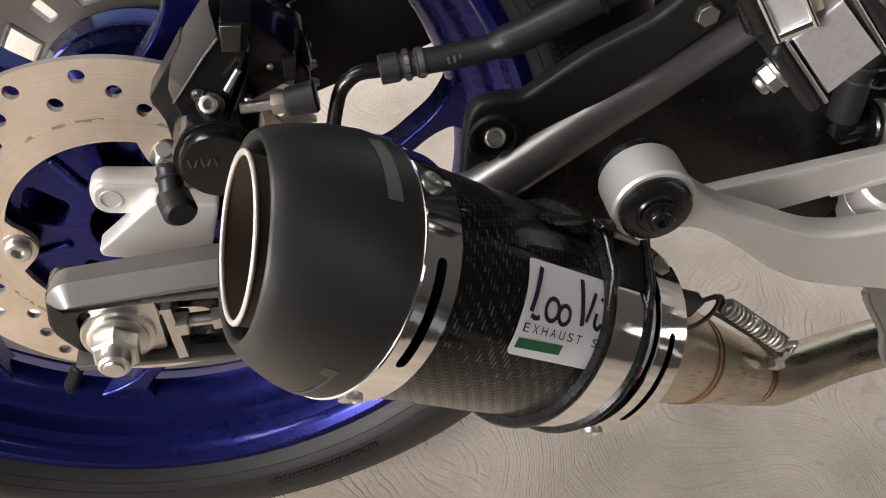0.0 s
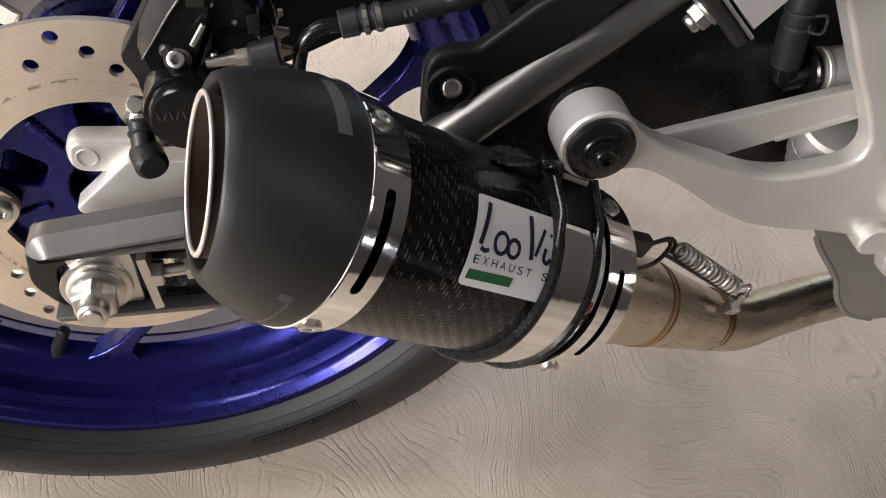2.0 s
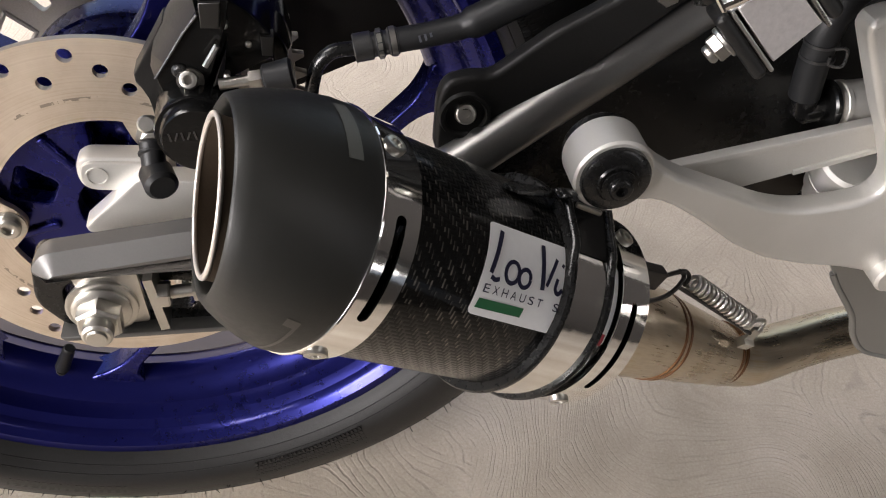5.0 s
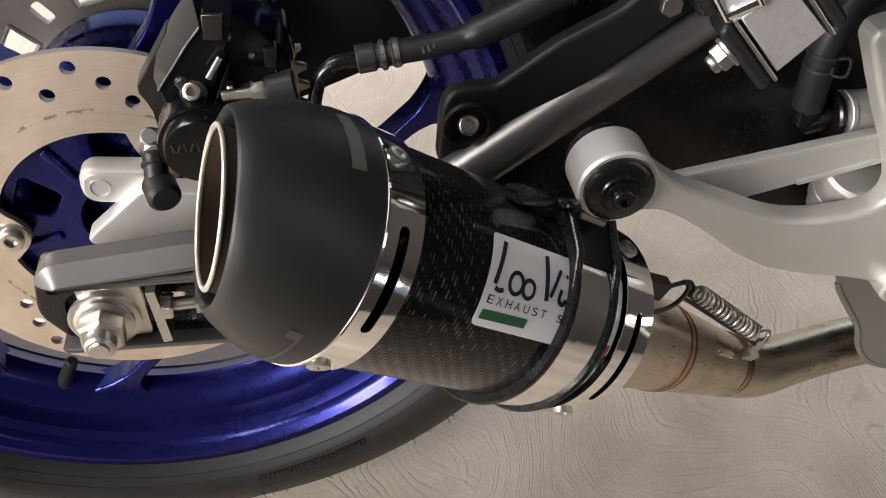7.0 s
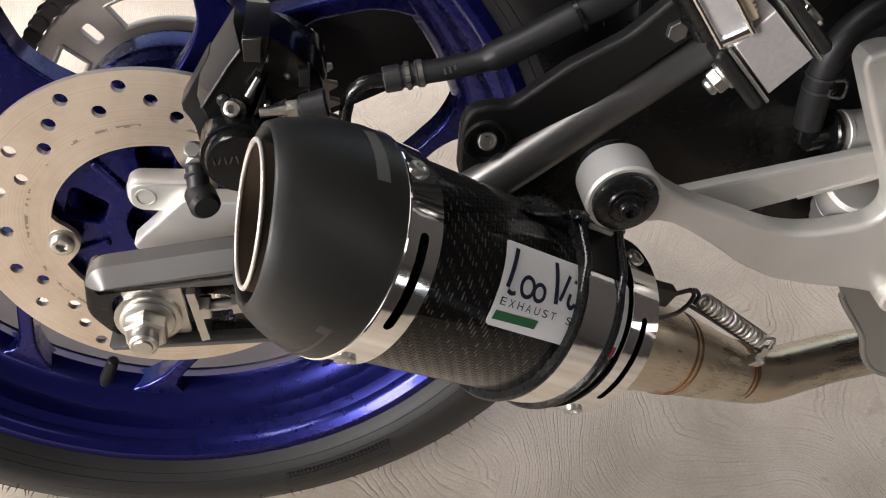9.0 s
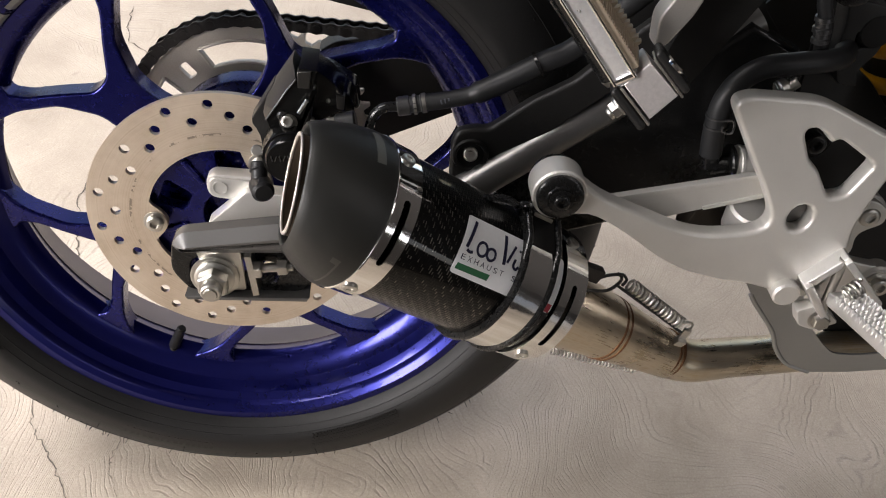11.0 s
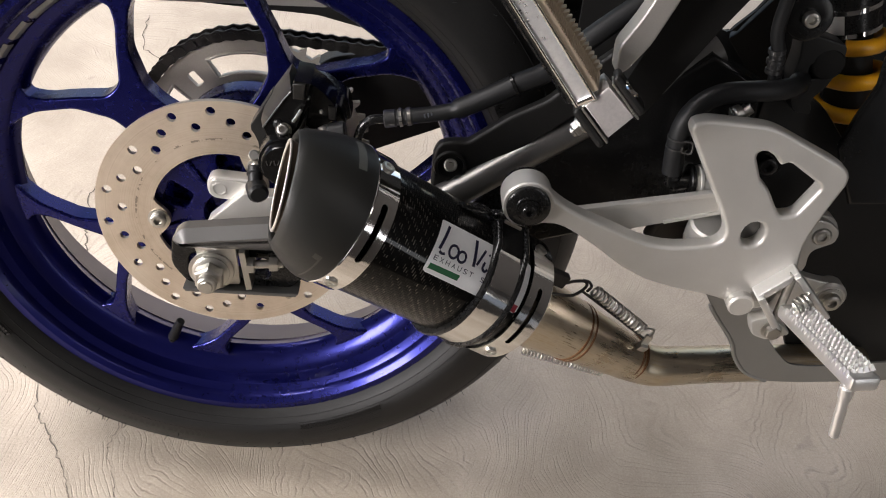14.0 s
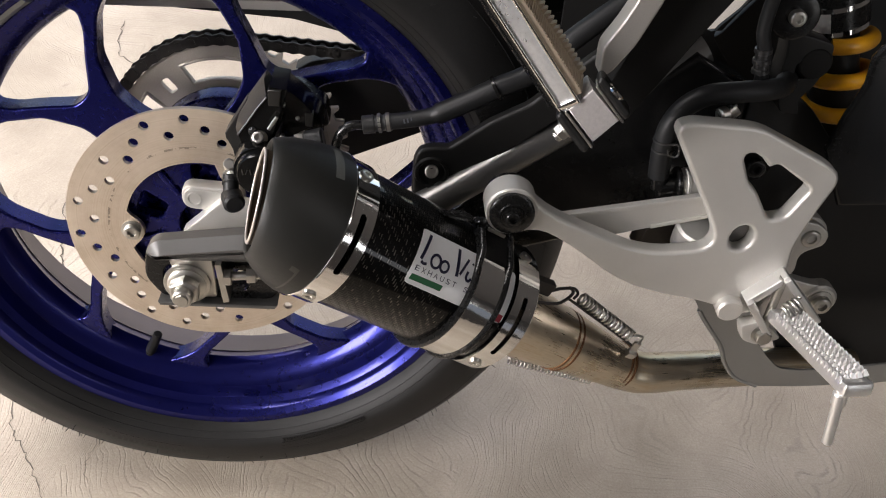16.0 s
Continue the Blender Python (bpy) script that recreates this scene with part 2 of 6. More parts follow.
def floor_material():
    m, n, l, b = nodes_of("combed_cement_floor")
    base = coords(n, l, 1.0)
    bend = n.new("ShaderNodeTexNoise")
    bend.inputs["Scale"].default_value, bend.inputs["Detail"].default_value = 3.3, 1.5
    l.new(base, bend.inputs["Vector"])
    off = n.new("ShaderNodeVectorMath")
    off.operation = "MULTIPLY_ADD"
    l.new(bend.outputs["Color"], off.inputs[0])
    off.inputs[1].default_value = (0.40, 0.22, 0)
    l.new(base, off.inputs[2])
    grooves = []
    for direction, scale, distort, seed in (("X", 90, 6.0, 0.0), ("DIAGONAL", 72, 7.0, 3.7), ("X", 80, 8.0, 9.1)):
        sh = n.new("ShaderNodeVectorMath")
        sh.operation = "ADD"
        sh.inputs[1].default_value = (seed, seed * 0.6, 0)
        l.new(off.outputs[0], sh.inputs[0])
        w = n.new("ShaderNodeTexWave")
        w.wave_type, w.bands_direction = "BANDS", direction
        w.inputs["Scale"].default_value = scale
        w.inputs["Distortion"].default_value, w.inputs["Detail"].default_value = distort, 3
        w.inputs["Detail Scale"].default_value, w.inputs["Detail Roughness"].default_value = 0.45, 0.45
        l.new(sh.outputs[0], w.inputs["Vector"])
        wide = n.new("ShaderNodeTexWave")
        wide.wave_type, wide.bands_direction = "BANDS", direction
        wide.inputs["Scale"].default_value, wide.inputs["Distortion"].default_value = scale * 0.27, 3.0
        wide.inputs["Detail"].default_value, wide.inputs["Detail Scale"].default_value = 3, 0.5
        l.new(sh.outputs[0], wide.inputs["Vector"])
        group = ramp(n, l, wide.outputs["Fac"], [(0.2, 0.3), (0.75, 1.0)])
        grooves.append(maths(n, l, "MULTIPLY", ramp(n, l, w.outputs["Fac"], [(0.62, 0.0), (1.0, 1.0)]), group))
    picked = grooves[0]
    for k, edge in ((1, 0.50), (2, 0.60)):
        pick = ramp(n, l, noise_of(n, l, 2.6 + k, 2), [(edge - 0.012, 0.0), (edge + 0.012, 1.0)])
        gm = n.new("ShaderNodeMix")
        l.new(pick, gm.inputs[0]), l.new(picked, gm.inputs[2]), l.new(grooves[k], gm.inputs[3])
        picked = gm.outputs[0]
    patch = ramp(n, l, noise_of(n, l, 9, 5, 0.7), [(0.38, 0.22), (0.62, 1.0)])
    streak = ramp(n, l, noise_of(n, l, 40, 5, 0.75), [(0.38, 0.1), (0.60, 1.0)])
    groove = maths(n, l, "MULTIPLY", maths(n, l, "MULTIPLY", picked, patch), streak)
    grain, cloud = noise_of(n, l, 420, 4, 0.7), noise_of(n, l, 5, 6, 0.68)
    tone = maths(n, l, "ADD", maths(n, l, "MULTIPLY", grain, 0.35), maths(n, l, "MULTIPLY", cloud, 0.65))
    col = ramp(n, l, tone, [(0.34, (0.262, 0.218, 0.168)), (0.5, (0.388, 0.331, 0.263)), (0.66, (0.525, 0.459, 0.378))])
    dark = n.new("ShaderNodeMix")
    dark.data_type = "RGBA"
    l.new(maths(n, l, "MULTIPLY", groove, 0.52), dark.inputs[0])
    l.new(col, dark.inputs[6])
    dark.inputs[7].default_value = (0.17, 0.14, 0.115, 1)
    specks = ramp(n, l, noise_of(n, l, 38, 2, 0.5), [(0.73, 0.0), (0.76, 1.0)])
    out = n.new("ShaderNodeMix")
    out.data_type = "RGBA"
    l.new(maths(n, l, "MULTIPLY", specks, 0.35), out.inputs[0])
    l.new(dark.outputs[2], out.inputs[6])
    out.inputs[7].default_value = (0.2, 0.165, 0.14, 1)
    l.new(out.outputs[2], b.inputs["Base Color"])
    b.inputs["Roughness"].default_value = 0.6
    h = maths(n, l, "SUBTRACT", maths(n, l, "MULTIPLY", grain, 0.25), groove)
    bump_to(n, l, b, h, 0.45, 0.0015)
    return m


DISC, CARBON, PIPE, FLOOR = disc_steel(), carbon(), brushed_pipe(), floor_material()

# ---------------------------------------------------------------- mesh helpers


def finish(bm, sharp=38):
    bmesh.ops.recalc_face_normals(bm, faces=bm.faces)
    bm.normal_update()
    for f in bm.faces:
        f.smooth = True
    for e in bm.edges:
        if len(e.link_faces) == 2:
            e.smooth = e.calc_face_angle(0) < radians(sharp)


def mesh_of(name, bm):
    """Turns a bmesh into a mesh whose normals weigh faces by area, so that large flat faces stay flat."""
    normals = None
    if len(bm.faces) < 9000:
        normals = []
        size = {f: f.calc_area() for f in bm.faces}
        for f in bm.faces:
            for lp in f.loops:
                total, seen, todo = Vector((0, 0, 0)), {f}, [f]
                while todo:
                    g = todo.pop()
                    total += g.normal * size[g]
                    for e in lp.vert.link_edges:
                        if e.smooth and g in e.link_faces:
                            for h in e.link_faces:
                                if h not in seen:
                                    seen.add(h)
                                    todo.append(h)
                normals.append(tuple(total.normalized()) if total.length > 1e-12 else tuple(f.normal))
    me = bpy.data.meshes.new(name)
    bm.to_mesh(me)
    bm.free()
    if normals:
        me.normals_split_custom_set(normals)
    return me


def part(name, bm, material, parent=None, label="", sharp=38):
    finish(bm, sharp)
    me = mesh_of(name, bm)
    me.materials.append(material)
    ob = new(name, me)
    ob.parent = parent
    return tagged(ob, label)


def shared(name, mesh, parent, m=None, label=""):
    ob = new(name, mesh)
    ob.parent = parent
    if m is not None:
        ob.matrix_basis = m
    return tagged(ob, label)


def frame_on(axis):
    a = Vector(axis).normalized()
    up = Vector((0, 0, 1)) if abs(a.z) < 0.99 else Vector((1, 0, 0))
    e1 = (up - a * up.dot(a)).normalized()
    return a, e1, a.cross(e1)


def lathe(bm, origin, axis, profile, n=64, closed=False, arc=(0, 360)):
    """Revolves (s, r) pairs round the axis; writes a UV of metres along and around."""
    o = Vector(origin)
    a, e1, e2 = frame_on(axis)
    uv = bm.loops.layers.uv.verify()
    full = arc[1] - arc[0] >= 360
    cols = n if full else n + 1
    ring = []
    for k in range(cols):
        th = radians(arc[0] + (arc[1] - arc[0]) * k / n)
        d = e1 * math.cos(th) + e2 * math.sin(th)
        ring.append([bm.verts.new(o + a * s + d * r) for s, r in profile])
    m = len(profile)
    rm = max(r for _, r in profile)
    arclen = [0.0]
    for (s0, r0), (s1, r1) in zip(profile, profile[1:]):
        arclen.append(arclen[-1] + math.hypot(s1 - s0, r1 - r0))
    for k in range(n):
        A, B = ring[k], ring[(k + 1) % cols]
        for i in range(m if closed else m - 1):
            i2 = (i + 1) % m
            vs = [A[i], B[i], B[i2], A[i2]]
            if profile[i][1] < 1e-7:
                vs = [A[i], B[i2], A[i2]]
            elif profile[i2][1] < 1e-7:
                vs = [A[i], B[i], A[i2]]
            f = bm.faces.new(vs)
            for lp in f.loops:
                kk = k + (1 if lp.vert in B else 0)
                ii = i2 if lp.vert in (A[i2], B[i2]) else i
                lp[uv].uv = (rm * radians(arc[1] - arc[0]) * kk / n, arclen[ii] if ii < len(arclen) else 0)
    if not full:
        for col in (ring[0], ring[-1]):
            if closed and len(col) > 2:
                bm.faces.new(col)
    if full:
        bmesh.ops.remove_doubles(bm, verts=bm.verts, dist=1e-6)
    return bm


def rod(bm, p, q, r, n=20, chamfer=0.0, r2=None):
    p, q = Vector(p), Vector(q)
    ln = (q - p).length
    r2 = r if r2 is None else r2
    c = chamfer
    prof = [(0, 0), (0, r - c), (c, r), (ln - c, r2), (ln, r2 - c), (ln, 0)] if c else [(0, 0), (0, r), (ln, r2), (ln, 0)]
    return lathe(bm, p, q - p, prof, n)


def smooth_path(points, steps=8):
    """Catmull-Rom through the points."""
    P = [Vector(p) for p in points]
    P = [P[0] * 2 - P[1]] + P + [P[-1] * 2 - P[-2]]
    out = []
    for i in range(1, len(P) - 2):
        for k in range(steps):
            t = k / steps
            a, b, c, d = P[i - 1], P[i], P[i + 1], P[i + 2]
            out.append(0.5 * ((2 * b) + (c - a) * t + (2 * a - 5 * b + 4 * c - d) * t * t + (3 * b - a - 3 * c + d) * t ** 3))
    out.append(P[-2])
    return out


def sweep(bm, path, radius, n=16, caps=True):
    """A tube along the path; radius is a number or a function of 0..1."""
    uv = bm.loops.layers.uv.verify()
    path = [Vector(p) for p in path]
    rings, nrm = [], None
    dist = 0.0
    ds = []
    for i, p in enumerate(path):
        t = (path[min(i + 1, len(path) - 1)] - path[max(i - 1, 0)]).normalized()
        if nrm is None:
            nrm = frame_on(t)[1]
        nrm = (nrm - t * nrm.dot(t)).normalized()
        b = t.cross(nrm)
        r = radius(i / (len(path) - 1)) if callable(radius) else radius
        rings.append([bm.verts.new(p + (nrm * math.cos(2 * math.pi * k / n) + b * math.sin(2 * math.pi * k / n)) * r) for k in range(n)])
        dist += (p - path[i - 1]).length if i else 0
        ds.append(dist)
    for i, (A, B) in enumerate(zip(rings, rings[1:])):
        for k in range(n):
            f = bm.faces.new([A[k], A[(k + 1) % n], B[(k + 1) % n], B[k]])
            for lp, (kk, dd) in zip(f.loops, ((k, ds[i]), (k + 1, ds[i]), (k + 1, ds[i + 1]), (k, ds[i + 1]))):
                lp[uv].uv = (kk / n * 0.12, dd)
    if caps:
        bm.faces.new(rings[0]), bm.faces.new(rings[-1])
    return bm


def plate(bm, outline, y0, y1, holes=(), bevel=0.0, tilt=None, seg=2, cuts=(), clamp=True):
    """A plate cut from an outline of (x, z), between y0 (outer) and y1; tilt(x, z) shifts y."""
    bm2 = bmesh.new()
    loops = []
    for loop in (outline, *holes):
        vs = [bm2.verts.new((x, 0, z)) for x, z in loop]
        loops.append([bm2.edges.new((vs[i], vs[(i + 1) % len(vs)])) for i in range(len(vs))])
    bmesh.ops.triangle_fill(bm2, edges=[e for lp in loops for e in lp], use_beauty=True)
    bmesh.ops.dissolve_limit(bm2, angle_limit=0.01, verts=bm2.verts[:], edges=bm2.edges[:])
    faces = bm2.faces[:]
    for v in bm2.verts:
        v.co.y = y0
    ext = bmesh.ops.extrude_face_region(bm2, geom=faces)
    for g in ext["geom"]:
        if isinstance(g, bmesh.types.BMVert):
            g.co.y = y1
    bmesh.ops.recalc_face_normals(bm2, faces=bm2.faces)
    if bevel:
        es = [e for e in bm2.edges if len(e.link_faces) == 2 and e.calc_face_angle(0) > radians(50)
              and abs(e.verts[0].co.y - e.verts[1].co.y) < 1e-6]
        bmesh.ops.bevel(bm2, geom=es, offset=bevel, segments=seg, affect="EDGES", profile=0.5, clamp_overlap=clamp)
    if tilt:
        for x in cuts:
            bmesh.ops.bisect_plane(bm2, geom=bm2.verts[:] + bm2.edges[:] + bm2.faces[:], plane_co=(x, 0, 0), plane_no=(1, 0, 0))
        for v in bm2.verts:
            v.co.y += tilt(v.co.x, v.co.z)
    tmp = bpy.data.meshes.new("tmp")
    bm2.to_mesh(tmp)
    bm2.free()
    bm.from_mesh(tmp)
    bpy.data.meshes.remove(tmp)
    return bm


def cushion(bm, outline, y0, y1, edge, steps=4):
    """A solid from a closed outline of (x, z), with a rounded front edge at y0 and a flat back at y1."""
    P = [Vector(p) for p in outline]
    m = len(P)
    if sum(P[i - 1].x * P[i].y - P[i].x * P[i - 1].y for i in range(m)) < 0:
        P.reverse()
    push = []
    for i in range(m):
        u, v = (P[i] - P[i - 1]).normalized(), (P[(i + 1) % m] - P[i]).normalized()
        n = Vector((-u.y - v.y, u.x + v.x)).normalized()
        push.append(n / max(0.75, n.dot(Vector((-u.y, u.x)))))
    rings = [[bm.verts.new((p.x, y1, p.y)) for p in P]]
    for k in range(steps + 1):
        a = math.pi / 2 * k / steps
        d, y = edge * (1 - math.cos(a)), y0 + edge * (1 - math.sin(a))
        rings.append([bm.verts.new((p.x + n.x * d, y, p.y + n.y * d)) for p, n in zip(P, push)])
    for A, B in zip(rings, rings[1:]):
        for i in range(m):
            bm.faces.new([A[i], A[(i + 1) % m], B[(i + 1) % m], B[i]])
    bm.faces.new(rings[0]), bm.faces.new(rings[-1])
    return bm


def rounded(points, radius, steps=4):
    """Rounds the corners of a closed outline of (x, z)."""
    out, m = [], len(points)
    for i in range(m):
        p, a, b = Vector(points[i]), Vector(points[i - 1]), Vector(points[(i + 1) % m])
        u, v = a - p, b - p
        d = min(radius, u.length * 0.45, v.length * 0.45)
        s, e = p + u.normalized() * d, p + v.normalized() * d
        for k in range(steps + 1):
            t = k / steps
            out.append(tuple(s * (1 - t) ** 2 + p * 2 * t * (1 - t) + e * t * t))
    return out


def circle(cx, cz, r, n=20, rz=None, a0=0.0, a1=360.0):
    full = a1 - a0 >= 360
    return [(cx + r * math.cos(radians(a0 + (a1 - a0) * k / (n if full else n - 1))),
             cz + (rz or r) * math.sin(radians(a0 + (a1 - a0) * k / (n if full else n - 1)))) for k in range(n)]


def box(bm, m, size, bevel=0.0, seg=2):
    b2 = bmesh.new()
    bmesh.ops.create_cube(b2, size=1)
    bmesh.ops.scale(b2, vec=size, verts=b2.verts)
    if bevel:
        bmesh.ops.bevel(b2, geom=b2.edges[:], offset=bevel, segments=seg, affect="EDGES", profile=0.5)
    bmesh.ops.transform(b2, matrix=m, verts=b2.verts)
    tmp = bpy.data.meshes.new("tmp")
    b2.to_mesh(tmp)
    b2.free()
    bm.from_mesh(tmp)
    bpy.data.meshes.remove(tmp)
    return bm


def along(p, q, side=(0, -1, 0)):
    """A pose at the middle of p and q with x along q - p and z towards side."""
    p, q = Vector(p), Vector(q)
    x = (q - p).normalized()
    z = (Vector(side) - x * Vector(side).dot(x)).normalized()
    y = z.cross(x)
    m = Matrix((x, y, z)).transposed().to_4x4()
    m.translation = (p + q) / 2
    return m


def screw(bm, p, axis, r, h, drive=6, depth=0.5, flange=0.0, n=28):
    """A screw head with a socket in it, its top at p + axis * h."""
    a = Vector(axis).normalized()
    rs = r * 0.5
    prof = [(0, 0)]
    if flange:
        prof += [(0, flange), (h * 0.2, flange), (h * 0.26, r)]
    else:
        prof += [(0, r)]
    prof += [(h * 0.8, r), (h * 0.95, r * 0.9), (h, r * 0.75), (h, rs), (h * (1 - depth), rs * 0.95), (h * (1 - depth), 0)]
    return lathe(bm, p, a, prof, n)


def hexagon(bm, p, axis, r, h, flange=0.0, fh=0.0, chamfer=0.12):
    """A hexagonal head or nut on a round flange."""
    a, e1, e2 = frame_on(axis)
    p = Vector(p)
    if flange:
        lathe(bm, p, a, [(0, 0), (0, flange), (fh * 0.5, flange), (fh, r * 0.98), (fh, 0)], 32)
    rows = []
    for s, f in ((fh * 0.9, 1.0), (fh + h * 0.85, 1.0), (fh + h, 1.0 - chamfer)):
        rows.append([bm.verts.new(p + a * s + (e1 * math.cos(k * math.pi / 3) + e2 * math.sin(k * math.pi / 3)) * r * f) for k in range(6)])
    for A, B in zip(rows, rows[1:]):
        for k in range(6):
            bm.faces.new([A[k], A[(k + 1) % 6], B[(k + 1) % 6], B[k]])
    bm.faces.new(rows[-1])
    return bm


def coil(bm, p, q, radius, wire, turns, n=10, per=14, hand=1, phase=0.0):
    p, q = Vector(p), Vector(q)
    a, e1, e2 = frame_on(q - p)
    ln = (q - p).length
    pts = []
    for k in range(int(turns * per) + 1):
        th = hand * 2 * math.pi * k / per + radians(phase)
        pts.append(p + a * ln * k / (turns * per) + (e1 * math.cos(th) + e2 * math.sin(th)) * radius)
    return sweep(bm, pts, wire, n)


# ---------------------------------------------------------------- setting
bm = bmesh.new()
bmesh.ops.create_grid(bm, x_segments=8, y_segments=8, size=30)
ground = part("ground", bm, FLOOR)
tagged(ground, "pale beige cement floor combed with swirling lines and cracks", "floor", kind="structure")


def wall(name, x0, x1, y0, y1, z0, z1, label):
    bm = bmesh.new()
    box(bm, pose((x0 + x1) / 2, (y0 + y1) / 2, (z0 + z1) / 2), (x1 - x0, y1 - y0, z1 - z0))
    return tagged(part(name, bm, WALL_PAINT), label, "wall", kind="structure")


# Unseen walls added to darken reflections; the gap lets a bright strip in.
wall("wall_south", -1.0, 1.12, -1.3, -1.15, 0, 2.69, "unseen dark brown wall added to shape light and reflections")
wall("wall_south_end", 1.48, 1.7, -1.3, -1.15, 0, 2.69, "unseen dark brown wall added beside an open gap")
wall("wall_east", 1.7, 1.85, -1.3, 1.1, 0, 2.69, "unseen dark brown wall added to shape light and reflections")
bm = bmesh.new()
box(bm, pose(-0.6, -0.4, 2.75), (4.6, 3.0, 0.12))
tagged(part("ceiling", bm, WALL_PAINT), "plain dark brown porch ceiling", "ceiling", kind="structure")

CRACK = plain("crack_shadow", (0.09, 0.075, 0.06), 0, 0.9, 0.3, 200, 0.3)


def crack(points, width):
    """A thin jagged crack along the floor."""
    rnd = random.Random(len(points))
    P = [Vector((*p, 0.0006)) for p in points]
    fine = []
    for a, b in zip(P, P[1:]):
        for k in range(7):
            q = a.lerp(b, k / 7)
            fine.append(q + Vector((rnd.uniform(-1, 1), rnd.uniform(-1, 1), 0)) * 0.0022)
    fine.append(P[-1])
    bm = bmesh.new()
    L, R = [], []
    for i, p in enumerate(fine):
        t = (fine[min(i + 1, len(fine) - 1)] - fine[max(i - 1, 0)]).normalized()
        w = width * rnd.uniform(0.35, 1.0) * (0.2 if i in (0, len(fine) - 1) else 1)
        nn = Vector((-t.y, t.x, 0)) * w / 2
        L.append(bm.verts.new(p + nn)), R.append(bm.verts.new(p - nn))
    for i in range(len(fine) - 1):
        bm.faces.new([L[i], L[i + 1], R[i + 1], R[i]])
    part("crack", bm, CRACK, ground, "thin dark jagged crack")


crack([(-0.30, 0.08), (-0.255, 0.01), (-0.232, -0.042), (-0.226, -0.069), (-0.209, -0.09), (-0.191, -0.116), (-0.179, -0.135), (-0.161, -0.167), (-0.14, -0.22)], 0.0014)
crack([(-0.125, -0.06), (-0.133, -0.074), (-0.139, -0.106), (-0.138, -0.116), (-0.123, -0.144), (-0.118, -0.165)], 0.0007)
crack([(-0.225, 0.14), (-0.24, 0.172), (-0.248, 0.201), (-0.247, 0.217), (-0.262, 0.26), (-0.255, 0.31)], 0.0022)
crack([(-0.285, 0.70), (-0.282, 0.65), (-0.269, 0.604), (-0.234, 0.576), (-0.21, 0.54)], 0.002)

# ---------------------------------------------------------------- the motorcycle
# Its own axes: x forward, y to its left, z up in the wheel's plane; the origin is the middle of the brake disc.
motorcycle = new("motorcycle")
motorcycle.matrix_world = pose(0, -0.0646, 0.3223, -12.0, 0, 0)
motorcycle.empty_display_size = 0.1
tagged(motorcycle, "blue-wheeled motorcycle with a carbon exhaust leaning on cement floor", "motorcycle")
YC = 0.062            # the wheel's middle plane
AX = (0, 1, 0)


# ---- rear wheel
def ylathe(bm, profile, n=96, closed=False, arc=(0, 360)):
    """Revolves (y, r) pairs round the wheel's axle."""
    return lathe(bm, (0, 0, 0), AX, profile, n, closed, arc)


half = 0.0555
outer = [(-half, 0.2325), (-half + 0.004, 0.2335), (-half + 0.008, 0.2318), (-half + 0.012, 0.224), (-half + 0.026, 0.2165), (-0.012, 0.196)]
inner = [(-0.008, 0.1885), (-0.016, 0.1905), (-half + 0.032, 0.1965), (-half + 0.027, 0.2035), (-half + 0.0255, 0.2085), (-half + 0.022, 0.2105), (-half + 0.0145, 0.2130), (-half + 0.0125, 0.2160), (-half + 0.010, 0.2190), (-half + 0.0055, 0.2205), (-half + 0.0035, 0.2225), (-half, 0.2262)]
outer_far = [(0.004, 0.2010), (0.033, 0.2135), (0.050, 0.2218), (0.0575, 0.2318), (0.0605, 0.2325)]
far = [(0.0605, 0.2262), (0.0600, 0.2200), (0.050, 0.2165), (0.033, 0.2085), (0.008, 0.1960), (0.0050, 0.1945)]
prof = [(YC + y, r) for y, r in outer] + [(YC + y, r) for y, r in outer_far] + \
       [(YC + y, r) for y, r in far] + [(YC + y, r) for y, r in inner]
bm = bmesh.new()
ylathe(bm, prof, 144, closed=True)
wheel = part("rear_wheel", bm, BLUE, motorcycle, "glossy metallic blue cast alloy wheel rim", 30)
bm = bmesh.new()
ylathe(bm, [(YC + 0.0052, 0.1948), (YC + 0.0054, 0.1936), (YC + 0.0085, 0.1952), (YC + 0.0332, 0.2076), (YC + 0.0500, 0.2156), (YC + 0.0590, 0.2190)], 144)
part("inner_barrel", bm, MAUVE_GREY, wheel, "greyish mauve inner barrel of the rim", 30)

R_OUT = 0.314


def flank(th):
    """Stretches the section below its widest place."""
    f = min(1.0, max(0.0, (abs(th) - 1.1) / 0.9))
    return 1.0 + 0.25 * f * f * (3 - 2 * f)


section = [(0.053, 0.2315), (0.0615, 0.2375), (0.0685, 0.2465), (0.0706, 0.2555), (0.0672, 0.2705), (0.0565, 0.2885), (0.039, 0.3030), (0.0195, 0.3113)]
tp = [(YC + p.x, p.y) for p in smooth_path([(-y, r, 0) for y, r in section] + [(0, R_OUT, 0)] + [(y, r, 0) for y, r in reversed(section)], 5)]
bm = bmesh.new()
ylathe(bm, tp, 144)
tyre = part("tyre", bm, RUBBER, wheel, "black rubber tyre with grooved tread and mould hairs", 50)
for r in (0.2395, 0.2440, 0.2865):
    skin = min((p for p in tp if p[0] < YC), key=lambda p: abs(p[1] - r))
    bm = bmesh.new()
    ylathe(bm, [(skin[0] + 0.0004 * math.cos(k * math.pi / 3), skin[1] + 0.0004 * math.sin(k * math.pi / 3)) for k in range(6)], 144, closed=True)
    part("moulding_rib", bm, RUBBER, wheel, "thin moulded rib round the sidewall", 50)


